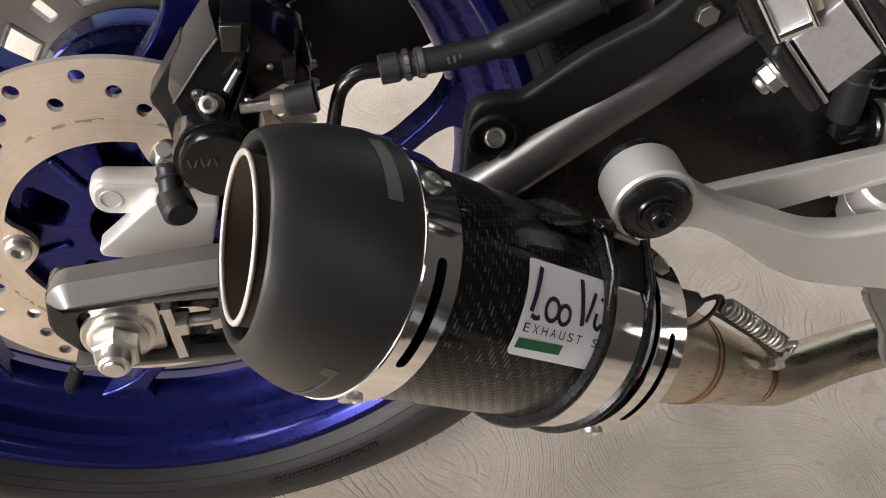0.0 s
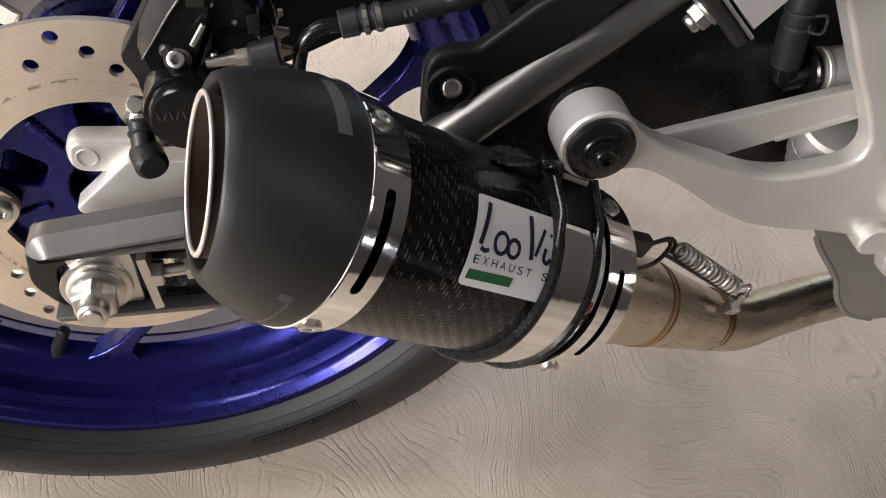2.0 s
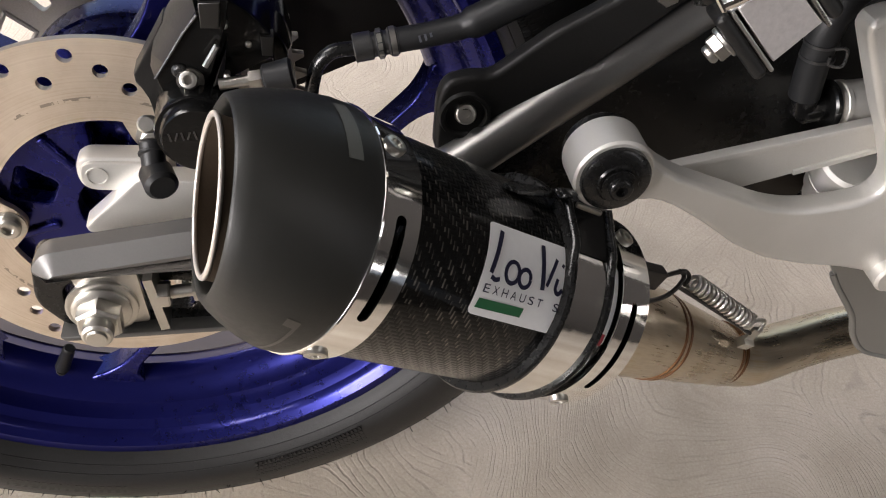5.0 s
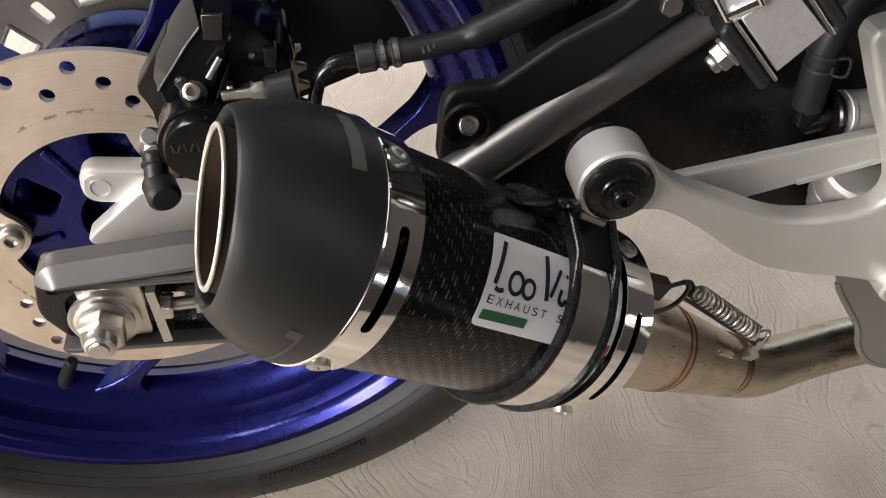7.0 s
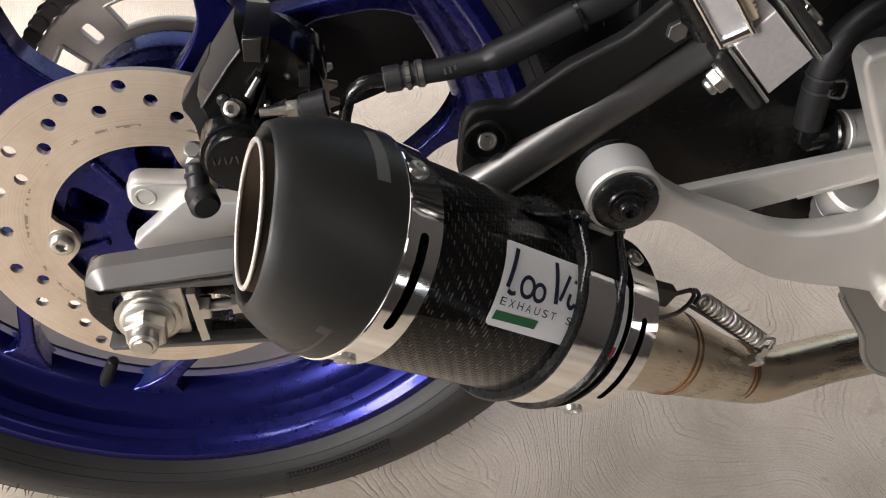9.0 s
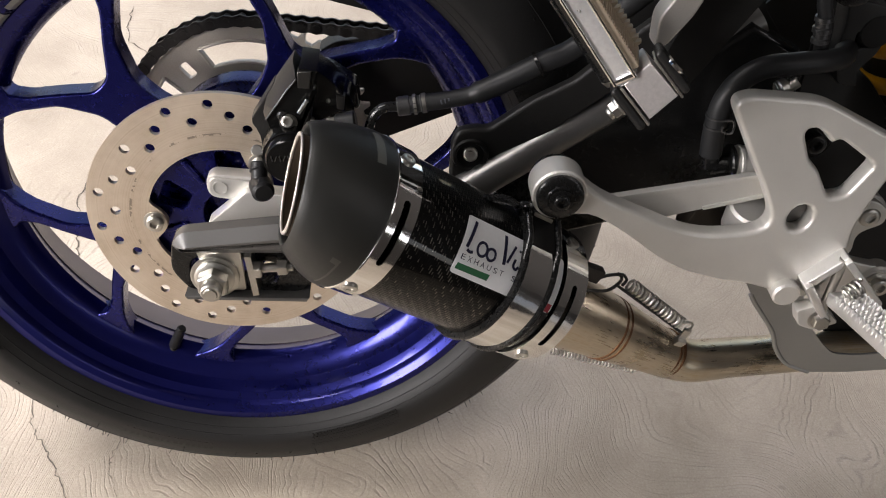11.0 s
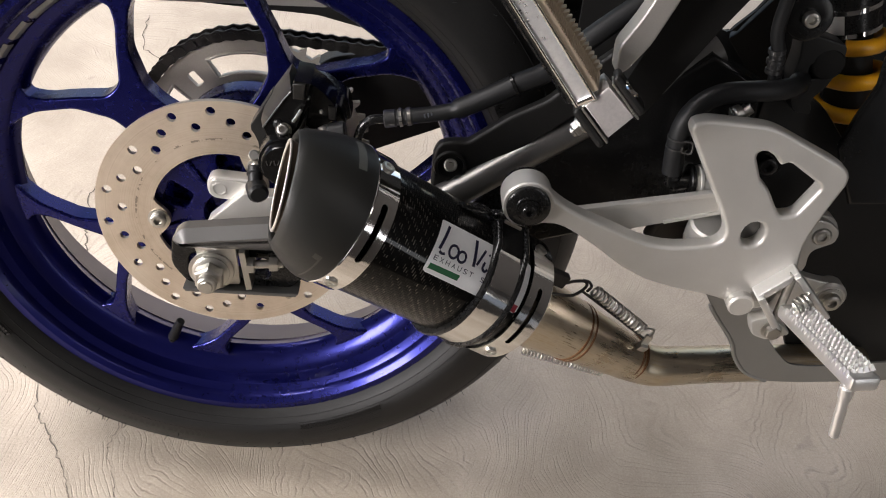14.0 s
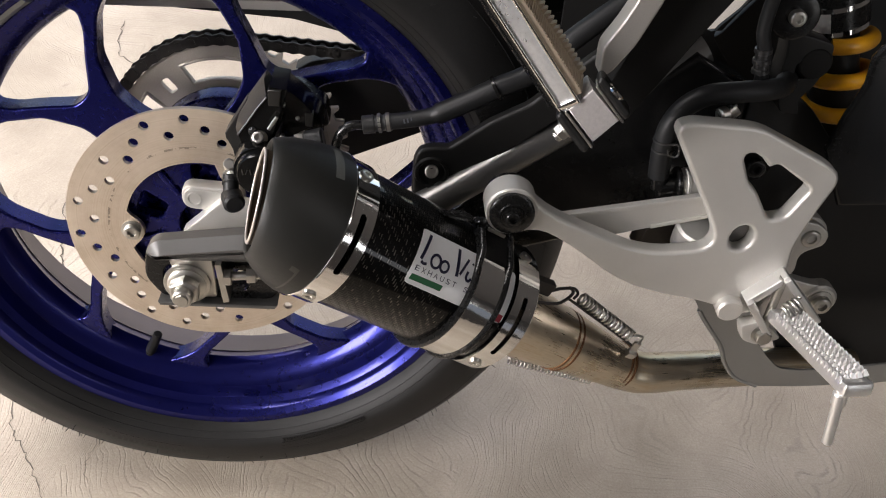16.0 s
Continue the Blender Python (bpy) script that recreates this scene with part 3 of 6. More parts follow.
def tyre_at(th, ang, lift=0.0):
    """A place on the tyre's skin: th across the section (0 the crown, minus to the right), ang round the axle."""
    t = radians(th)
    y, r = YC + (0.0705 + lift) * math.sin(t), R_OUT - 0.062 + (0.062 + lift) * math.cos(t) * flank(t)
    return Vector((r * math.cos(radians(ang)), y, r * math.sin(radians(ang))))


rnd = random.Random(4)
bm = bmesh.new()
for k in range(150):
    th, ang = rnd.choice((-28, -44, -60, -76)) + rnd.uniform(-2, 2), rnd.uniform(0, 360)
    p = tyre_at(th, ang)
    q = tyre_at(th + rnd.uniform(-4, 4), ang + rnd.uniform(-0.4, 0.4), rnd.uniform(0.002, 0.006))
    rod(bm, p, q, 0.00045, 5, 0.0, 0.0002)
tagged(part("mould_hairs", bm, RUBBER, wheel), kind="stuff")


def sidewall_bar(bm, th0, th1, a0, a1, h=0.0004):
    vs = []
    for lift in (-0.0006, h):
        vs.append([bm.verts.new(tyre_at(th, a, lift)) for th, a in ((th0, a0), (th1, a0), (th1, a1), (th0, a1))])
    bm.faces.new(vs[1])
    for k in range(4):
        bm.faces.new([vs[0][k], vs[0][(k + 1) % 4], vs[1][(k + 1) % 4], vs[1][k]])


bm = bmesh.new()
for c0 in (-65, 25, 115, 205):
    for i in range(26):
        for j in range(4):
            a0 = c0 - 10 + i * 0.78 + j * 0.25
            sidewall_bar(bm, -82 - j * 3.6 - 2.6, -82 - j * 3.6, a0, a0 + 0.42)
for c0 in (-105, -15, 75, 165):
    for i in range(15):
        a0 = c0 - 9 + i * 1.25
        sidewall_bar(bm, -88, -80, a0, a0 + rnd.uniform(0.35, 0.95))
tagged(part("sidewall_hatching", bm, RUBBER, wheel, "raised hatching on the sidewall"), kind="stuff")
bm = bmesh.new()
for ang in range(4, 360, 9):
    sidewall_bar(bm, -30, -62, ang, ang + 0.35, 0.0003)
tagged(part("moulding_lines", bm, RUBBER, wheel), kind="stuff")

# pale lettering tape inside the rim's lip, as plain bars
for a0, a1 in ((126, 134.5), (136, 141.5), (143, 147), (149, 152.5), (154, 155.5), (166, 173), (175, 179)):
    bm = bmesh.new()
    n = 8
    rows = []
    for k in range(n + 1):
        a = radians(a0 + (a1 - a0) * k / n)
        rows.append([bm.verts.new((r * math.cos(a), y, r * math.sin(a))) for y, r in ((0.0192, 0.2150), (0.0212, 0.2118), (0.0278, 0.2096))])
    for A, B in zip(rows, rows[1:]):
        bm.faces.new([A[0], B[0], B[1], A[1]]), bm.faces.new([A[1], B[1], B[2], A[2]])
    part("rim_tape", bm, TAPE, wheel, "pale grey lettering tape")

# hub
bm = bmesh.new()
ylathe(bm, [(0.022, 0.0), (0.022, 0.05), (0.026, 0.06), (0.036, 0.056), (0.05, 0.042), (0.085, 0.042), (0.1, 0.062), (0.118, 0.066), (0.122, 0.06), (0.122, 0.0)], 64)
part("hub", bm, BLUE, wheel)
bm = bmesh.new()
pockets = []
for k in range(5):
    c0 = 162 + 72 * k
    pk = [(0.058, -13), (0.058, 11), (0.036, 14), (0.034, -12)]
    pockets.append(rounded([(r * math.cos(radians(c0 + d)), r * math.sin(radians(c0 + d))) for r, d in pk], 0.004, 3))
plate(bm, circle(0, 0, 0.072, 60), 0.006, 0.018, [circle(0, 0, 0.022, 30)] + pockets, bevel=0.0015)
part("disc_carrier", bm, BLUE, wheel, "blue cast carrier with dark pockets")

for deg in (126, 198, 270, 342, 54):
    bm = bmesh.new()
    m = Matrix.Rotation(-radians(deg), 4, "Y") @ pose(0.047, 0.006, 0)
    box(bm, m, (0.024, 0.006, 0.005), 0.0015, 3)
    part("hub_rib", bm, BLUE, wheel)

# five forked spokes
def spoke_mesh():
    bm = bmesh.new()
    y0, y1 = YC - 0.021, YC - 0.002
    def at(r, deg):
        return (r * math.cos(radians(deg)), r * math.sin(radians(deg)))
    side = [(0.1345, 4.0), (0.155, 11.1), (0.174, 16.3), (0.1865, 17.6), (0.1925, 16.1), (0.2060, 15.8), (0.2060, 28.4), (0.1930, 27.6), (0.1865, 24.4), (0.176, 20.9), (0.150, 14.4), (0.120, 10.4), (0.100, 12.0), (0.075, 20.0), (0.045, 38)]
    out = [at(r, -d) for r, d in reversed(side)] + [at(0.1325, 0)] + [at(r, d) for r, d in side]
    cushion(bm, rounded(out, 0.0060, 3), y0, y1, 0.0024)
    finish(bm, 35)
    me = mesh_of("spoke", bm)
    me.materials.append(BLUE)
    return me


spoke = spoke_mesh()
for k in range(5):
    shared("spoke", spoke, wheel, Matrix.Rotation(-radians(139 + 72 * k), 4, "Y"))

# brake disc with its drilled holes, three lugs and bolts
def disc_outline():
    pts = []
    for k in range(120):
        deg = k * 3
        d = min(abs((deg - a + 180) % 360 - 180) for a in (185, 65, 305))
        r = 0.0632 - 0.0145 * max(0.0, 1 - (d / 15.0) ** 2) ** 0.7 if d < 15 else 0.0632
        pts.append((r * math.cos(radians(deg)), r * math.sin(radians(deg))))
    return pts


radii = [0.092, 0.083, 0.0955, 0.083, 0.092, 0.101, 0.088, 0.101]
holes = [circle(radii[k % 8] * math.cos(radians(124 + 9 * k)), radii[k % 8] * math.sin(radians(124 + 9 * k)), 0.0039, 14) for k in range(40)]
holes += [circle(0.0584 * math.cos(radians(a)), 0.0584 * math.sin(radians(a)), 0.0043, 14) for a in (185, 65, 305)]
bm = bmesh.new()
plate(bm, circle(0, 0, 0.11, 120), -0.002, 0.002, [disc_outline()] + holes, bevel=0.0)
disc = part("brake_disc", bm, DISC, wheel, "drilled steel brake disc with brownish tint")
for a in (185, 65, 305):
    bm = bmesh.new()
    screw(bm, (0.0584 * math.cos(radians(a)), -0.002, 0.0584 * math.sin(radians(a))), (0, -1, 0), 0.0068, 0.0055, flange=0.0092)
    part("disc_bolt", bm, ZINC, wheel)

# valve stem
bm = bmesh.new()
va = radians(-110.5)
vd = Vector((math.cos(va), 0, math.sin(va)))
rod(bm, vd * 0.204 + Vector((0, 0.05, 0)), vd * 0.192 + Vector((0, 0.046, 0)), 0.0085, 16, 0.001, 0.0062)
rod(bm, vd * 0.193 + Vector((0, 0.0465, 0)), vd * 0.163 + Vector((0, 0.040, 0)), 0.0052, 16, 0.001, 0.0042)
part("valve_stem", bm, BLACK, wheel, "black rubber valve stem with cap")

# sprocket and chain on the far side
def smooth_ring(points, steps=6):
    """Linear steps round a closed run of (r, degrees)."""
    out = []
    for (r0, d0), (r1, d1) in zip(points, points[1:] + points[:1]):
        out += [(r0 + (r1 - r0) * k / steps, d0 + (d1 - d0) * k / steps) for k in range(steps)]
    return out + [points[0]]


YS = 0.142
bm = bmesh.new()
teeth = 47
sout = []
for k in range(teeth):
    for f, r in ((0.0, 0.1035), (0.3, 0.1035), (0.5, 0.111), (0.62, 0.111), (0.82, 0.1035)):
        a = 2 * math.pi * (k + f) / teeth
        sout.append((r * math.cos(a), r * math.sin(a)))
slots = []
for k in range(5):
    c0 = 97 + 72 * k
    slot = [(0.0905 * math.cos(radians(c0 + d)), 0.0905 * math.sin(radians(c0 + d))) for d in range(-22, 23, 4)]
    slot += [(0.0715 * math.cos(radians(c0 + d)), 0.0715 * math.sin(radians(c0 + d))) for d in range(20, -21, -4)]
    slots.append(slot)
    slots.append(rounded([(r * math.cos(radians(c0 + 36 + d)), r * math.sin(radians(c0 + 36 + d))) for r, d in ((0.0735, -3.6), (0.0735, 3.6), (0.0885, 3.0), (0.0885, -3.0))], 0.003, 3))
plate(bm, sout, YS - 0.003, YS + 0.003, [circle(0, 0, 0.045, 40)] + slots)
part("rear_sprocket", bm, SPROCKET, wheel, "grey steel sprocket with slots")
for k in range(5):
    c0 = 97 + 72 * k
    bm = bmesh.new()
    rim = [(0.0912, -22.5), (0.0912, -11), (0.0912, 0), (0.0912, 11), (0.0912, 22.5), (0.0708, 21), (0.0708, 0), (0.0708, -21)]
    sweep(bm, [(r * math.cos(radians(c0 + d)), YS - 0.003, r * math.sin(radians(c0 + d))) for r, d in smooth_ring(rim)], 0.0016, 8, caps=False)
    part("slot_rim", bm, SPROCKET, wheel, "rounded slot edge")
bm = bmesh.new()
ylathe(bm, [(0.108, 0.040), (0.108, 0.060), (0.112, 0.066), (0.128, 0.068), (0.134, 0.066), (0.134, 0.040)], 60)
part("sprocket_carrier", bm, BLUE, wheel, "blue cast sprocket carrier")

# chain: one mesh for a link, many links
def chain_link():
    bm = bmesh.new()
    for y in (-0.0062, 0.0062):
        out = circle(-0.0064, 0, 0.0056, 10, a0=90, a1=270) + [(0, -0.0042)] + circle(0.0064, 0, 0.0056, 10, a0=-90, a1=90) + [(0, 0.0042)]
        plate(bm, out, y - 0.0009, y + 0.0009)
    for x in (-0.0064, 0.0064):
        rod(bm, (x, -0.0078, 0), (x, 0.0078, 0), 0.0032, 10)
    me = bpy.data.meshes.new("chain_link")
    finish(bm)
    bm.to_mesh(me)
    bm.free()
    me.materials.append(DARK_STEEL)
    return me


link = chain_link()
bm = bmesh.new()
rod(bm, (0.0, YS - 0.004, 0.1075), (0.0127, YS - 0.004, 0.1075), 0.002, 8)
chain = part("drive_chain", bm, DARK_STEEL, motorcycle, "oily dark roller chain")
rc = 0.1095
pts = []
ang = math.degrees(0.0127 / rc)
for k in range(26):
    pts.append((rc * math.cos(radians(84 + ang * k)), rc * math.sin(radians(84 + ang * k)), math.radians(84 + ang * k + 90)))
t0 = radians(84)
dx, dz = 0.9998, -0.02
for k in range(1, 32):
    pts.append((rc * math.cos(t0) + 0.0127 * k * dx, rc * math.sin(t0) + 0.0127 * k * dz, math.atan2(dz, dx)))
for x, z, th in pts:
    shared("chain_link", link, chain, pose(x, YS, z) @ Matrix.Rotation(-th, 4, "Y"))

# ---- swingarm, right side
bm = bmesh.new()
plate(bm, rounded([(-0.0285, 0.0285), (-0.022, 0.0395), (0.0421, 0.051), (0.12, 0.062), (0.2, 0.07), (0.2, 0.04), (0.12, 0.03), (0.0443, 0.0268), (-0.022, 0.0225)], 0.006), -0.086, -0.06, bevel=0.0078, seg=1, clamp=False)
swingarm = part("swingarm", bm, GREY_STEEL, motorcycle, "satin grey swingarm end with black plates")
bm = bmesh.new()
plate(bm, [(0.11, 0.02), (0.176, 0.0530), (0.288, 0.1565), (0.347, 0.2095), (0.39, 0.19), (0.398, 0.0845), (0.342, 0.0695), (0.28, 0.05), (0.2, 0.02)], -0.054, -0.028, bevel=0.004, seg=3)
part("swingarm_beam", bm, BLACK_GLOSS, swingarm, "black swingarm side plate", 60)
bm = bmesh.new()
rod(bm, (0.1220, -0.0745, 0.0455), (0.3560, -0.0365, 0.2080), 0.0118, 48)
part("swingarm_tube", bm, BLACK_SATIN, swingarm, "satin black round swingarm tube", 60)
bm = bmesh.new()
plate(bm, rounded([(-0.030, 0.028), (-0.0325, 0.0), (-0.0194, -0.0181), (0.06, -0.0158), (0.075, 0.0), (0.075, 0.03)], 0.007), -0.07, -0.052,
      [rounded([(-0.018, 0.012), (-0.018, -0.009), (0.045, -0.009), (0.045, 0.012)], 0.008)], bevel=0.002)
part("swingarm_end_plate", bm, BLACK_GLOSS, swingarm)
bm = bmesh.new()
plate(bm, [(-0.022, -0.0165), (-0.02, -0.0195), (0.066, -0.0165), (0.068, -0.013)], -0.079, -0.06, bevel=0.001)
part("swingarm_lip", bm, GREY_STEEL, swingarm)
bm = bmesh.new()
plate(bm, rounded([(-0.0135, 0.0245), (0.018, 0.0255), (0.022, -0.012), (-0.004, -0.0135)], 0.003), -0.0735, -0.0705)
part("chain_adjuster_plate", bm, ZINC, swingarm)
bm = bmesh.new()
plate(bm, [(0.0225, 0.025), (0.027, 0.0255), (0.0325, -0.0085), (0.028, -0.0095)], -0.083, -0.066)
part("adjuster_end_plate", bm, ZINC, swingarm)
bm = bmesh.new()
hexagon(bm, (0.0284, -0.078, 0.0112), (1, 0, 0.05), 0.0068, 0.006)
rod(bm, (0.0292, -0.078, 0.0117), (0.0560, -0.078, 0.0153), 0.0034, 16)
hexagon(bm, (0.0455, -0.078, 0.0139), (1, 0, 0.13), 0.0062, 0.007)
part("adjuster_bolt", bm, ZINC, swingarm)
bm = bmesh.new()
lathe(bm, (0.0, -0.0735, 0.0), (0, -1, 0), [(0, 0), (0, 0.0175), (0.002, 0.0175), (0.0025, 0.016), (0.0025, 0)], 36)
hexagon(bm, (0.0, -0.0755, 0.0), (0, -1, 0), 0.0118, 0.009, 0.0145, 0.004)
part("axle_nut", bm, ZINC, swingarm, "zinc plated flanged axle nut")
bm = bmesh.new()
rod(bm, (0, -0.07, 0), (0, -0.0955, 0), 0.0075, 24, 0.0012)
lathe(bm, (0, -0.0955, 0), (0, -1, 0), [(0, 0.005), (0.0012, 0.0045), (0.0012, 0)], 20)
part("axle_end", bm, ZINC, swingarm)
bm = bmesh.new()
plate(bm, rounded([(-0.02, -0.03), (0.104, -0.018), (0.195, 0.027), (0.34, 0.10), (0.34, 0.21), (0.19, 0.112), (0.07, 0.085), (-0.02, 0.02)], 0.006), 0.165, 0.19, bevel=0.004)
part("far_arm", bm, BLACK, swingarm, "black far side swingarm beam")
# black panel above the tube with its button screw
bm = bmesh.new()
plate(bm, rounded([(0.1617, 0.0876), (0.1608, 0.1164), (0.1642, 0.1245), (0.1751, 0.1278), (0.1845, 0.1275), (0.2101, 0.15), (0.2357, 0.1663), (0.262, 0.195), (0.314, 0.246), (0.334, 0.222), (0.276, 0.1735), (0.2155, 0.1175), (0.1858, 0.0905), (0.17, 0.0775)], 0.004), -0.064, -0.054, bevel=0.0035, seg=3)
panel = part("mud_panel", bm, BLACK, motorcycle, "satin black plastic mud panel")
bm = bmesh.new()
hexagon(bm, (0.2576, -0.062, 0.17), (0, -1, 0), 0.0055, 0.005)
part("panel_bolt", bm, ZINC, panel)
bm = bmesh.new()
lathe(bm, (0.1744, -0.0640, 0.1074), (0, -1, 0), [(0, 0.0125), (0.0022, 0.0118), (0.0022, 0.0102), (0.0002, 0.0092), (0.0002, 0)], 32)
part("screw_boss", bm, BLACK, panel)
bm = bmesh.new()
screw(bm, (0.1744, -0.0630, 0.1074), (-0.05, -0.85, 0.5), 0.0050, 0.0050)
part("button_screw", bm, ZINC, panel)

# ---- brake caliper
def slab(bm, front, back, bevel=0.0008):
    """A solid between a front polygon of (x, y, z) and the plane y = back, its front edges bevelled."""
    b2 = bmesh.new()
    A = [b2.verts.new(p) for p in front]
    B = [b2.verts.new((p[0], back, p[2])) for p in front]
    n = len(A)
    top = b2.faces.new(A)
    b2.faces.new(B[::-1])
    for i in range(n):
        b2.faces.new([A[(i + 1) % n], A[i], B[i], B[(i + 1) % n]])
    if bevel:
        bmesh.ops.bevel(b2, geom=list(top.edges), offset=bevel, segments=2, affect="EDGES", profile=0.5, clamp_overlap=True)
    tmp = bpy.data.meshes.new("tmp")
    b2.to_mesh(tmp)
    b2.free()
    bm.from_mesh(tmp)
    bpy.data.meshes.remove(tmp)
    return bm


bm = bmesh.new()
slab(bm, [(x, -0.046, z) for x, z in ((0.0553, 0.1464), (0.0500, 0.1390), (0.0400, 0.1227), (0.0352, 0.1152), (0.0376, 0.1072), (0.0562, 0.1100), (0.0600, 0.1173), (0.0640, 0.1320), (0.0675, 0.1420), (0.0687, 0.1525), (0.0570, 0.1535))], -0.01)
caliper = part("brake_caliper", bm, CALIPER, motorcycle, "black painted brake caliper over the disc")
bm = bmesh.new()
slab(bm, [(x, -0.022, z) for x, z in ((0.0375, 0.1300), (0.0220, 0.1019), (0.0224, 0.0976), (0.0291, 0.0891), (0.0293, 0.0771), (0.0452, 0.0800), (0.0600, 0.0950), (0.0600, 0.1250))], -0.008, 0.0012)
part("mounting_plate", bm, BLACK, caliper, "matt black mounting plate")
bm = bmesh.new()
left = [(0.0516, -0.030, 0.1521), (0.0400, -0.030, 0.1335), (0.0330, -0.034, 0.1200), (0.0320, -0.034, 0.1140)]
right = [(0.0553, -0.0472, 0.1464), (0.0489, -0.0472, 0.1375), (0.0400, -0.0472, 0.1227), (0.0352, -0.0472, 0.1152)]
for k in range(3):
    slab(bm, [left[k], left[k + 1], right[k + 1], right[k]], -0.012, 0.0)
part("caliper_shoulder", bm, CALIPER_LIT, caliper, "sloping shoulder facet in a lit tone")
bm = bmesh.new()
sweep(bm, [right[0], right[1], right[2], right[3]], 0.0007, 8)
part("shoulder_edge", bm, GUNMETAL, caliper, "thin brighter line along the edge")
bm = bmesh.new()
slab(bm, [(x, -0.036, z) for x, z in ((0.0660, 0.1500), (0.0771, 0.1425), (0.0862, 0.1330), (0.0874, 0.1192), (0.0740, 0.1150), (0.0629, 0.1051), (0.0599, 0.1134))], -0.008, 0.0015)
part("caliper_bridge", bm, CALIPER, caliper)
bm = bmesh.new()
slab(bm, [(0.0816, -0.038, 0.1319), (0.0875, -0.038, 0.1313), (0.0872, -0.038, 0.1214), (0.0822, -0.038, 0.1218)], -0.03, 0.0006)
part("bridge_pad", bm, CALIPER_LIT, caliper)
bm = bmesh.new()
slab(bm, [(x, -0.030, z) for x, z in ((0.0860, 0.1314), (0.0908, 0.1275), (0.0943, 0.1194), (0.0941, 0.1080), (0.0873, 0.1080), (0.0877, 0.1264))], -0.006, 0.0015)
part("caliper_ear", bm, CALIPER, caliper)
bm = bmesh.new()
slab(bm, [(0.0632, -0.0480, 0.1193), (0.0666, -0.0440, 0.1282), (0.0650, -0.0440, 0.1113), (0.0602, -0.0480, 0.1113)], -0.03, 0.0006)
part("caliper_rib", bm, CALIPER_LIT, caliper)
for x, y, z in ((0.0663, -0.040, 0.1375), (0.0763, -0.037, 0.1269), (0.0663, -0.046, 0.1155)):
    bm = bmesh.new()
    lathe(bm, (x, y + 0.004, z), (0, -1, 0), [(0, 0), (0, 0.0016), (0.004, 0.0016), (0.0048, 0.0009), (0.005, 0)], 14)
    part("rivet_head", bm, ZINC, caliper)
bm = bmesh.new()
plate(bm, rounded([(0.035, 0.1), (0.05, 0.126), (0.06, 0.132), (0.075, 0.130), (0.094, 0.118), (0.098, 0.1), (0.06, 0.09), (0.04, 0.09)], 0.004), 0.007, 0.03, bevel=0.003)
part("inner_half", bm, BLACK_GLOSS, caliper)
bm = bmesh.new()
slab(bm, [(0.0562, -0.0478, 0.1520), (0.0655, -0.0478, 0.1525), (0.0645, -0.0478, 0.1401), (0.0566, -0.0478, 0.1402)], -0.04, 0.0006)
part("pad_retainer", bm, CALIPER_LIT, caliper, "pad retainer in a lit tone")
bm = bmesh.new()
sweep(bm, [(0.0632, -0.0500, 0.1334), (0.0576, -0.0520, 0.1242)], 0.0014, 8)
part("pad_pin", bm, ZINC, caliper)
bm = bmesh.new()
rod(bm, (0.0825, -0.050, 0.1172), (0.0960, -0.050, 0.1206), 0.0064, 20, 0.0012, 0.0072)
part("banjo_cap", bm, HOSE, caliper, "black rubber bleed cap")
bm = bmesh.new()
lathe(bm, (0.0503, -0.045, 0.1139), (0, -1, 0), [(0, 0), (0, 0.0062), (0.002, 0.0062), (0.002, 0)], 28)
screw(bm, (0.0503, -0.0460, 0.1139), (-0.1, -0.85, 0.5), 0.0043, 0.006)
part("caliper_bolt", bm, ZINC, caliper)
bm = bmesh.new()
lathe(bm, (0.0459, -0.046, 0.1187), (0, -1, 0), [(-0.01, 0), (-0.01, 0.0034), (0.001, 0.0034), (0.0024, 0.0022), (0.0026, 0)], 18)
part("caliper_stud", bm, GUNMETAL, caliper)
bm = bmesh.new()
lathe(bm, (0.0530, -0.062, 0.0915), (0, -1, 0), [(-0.030, 0), (-0.030, 0.0205), (-0.008, 0.0205), (-0.0055, 0.0195), (-0.0055, 0.0180), (-0.0015, 0.0172), (0, 0.0160), (0, 0)], 44)
housing = part("piston_housing", bm, CALIPER, caliper)
for k in range(5):
    bm = bmesh.new()
    box(bm, pose(0.0405 + 0.0028 * k, -0.0622, 0.0936 + 0.0003 * k, 0, 18 if k % 2 else -14, 0), (0.0007, 0.0008, 0.0042))
    part("cast_mark", bm, GUNMETAL, housing, "raised cast bar")
bm = bmesh.new()
plate(bm, rounded([(-0.0135, 0.0312), (-0.0135, 0.0528), (0.035, 0.0515), (0.035, 0.0285)], 0.0105, 8), -0.0195, -0.006, bevel=0.003)
plate(bm, rounded([(-0.0112, 0.0334), (-0.0112, 0.0505), (0.033, 0.0492), (0.033, 0.0305)], 0.0083, 8), -0.0215, -0.0185, bevel=0.001)
lathe(bm, (-0.0030, -0.0210, 0.0420), (0, -1, 0), [(0, 0.0044), (0.0011, 0.0047), (0.0011, 0.0056), (0, 0.0059)], 28)
part("torque_stay", bm, SILVER, caliper, "silver cast lug with rounded end")
bm = bmesh.new()
plate(bm, rounded([(0.0178, 0.0456), (-0.0120, 0.0152), (-0.0104, 0.0111), (0.0054, 0.0082), (0.0440, 0.0139), (0.0497, 0.0442)], 0.003), -0.03, -0.016, bevel=0.003)
part("caliper_bracket", bm, SILVER, caliper, "silver cast caliper bracket")
bm = bmesh.new()
rod(bm, (0.0296, -0.0450, 0.0815), (0.0305, -0.0520, 0.0694), 0.0058, 20, 0.001)
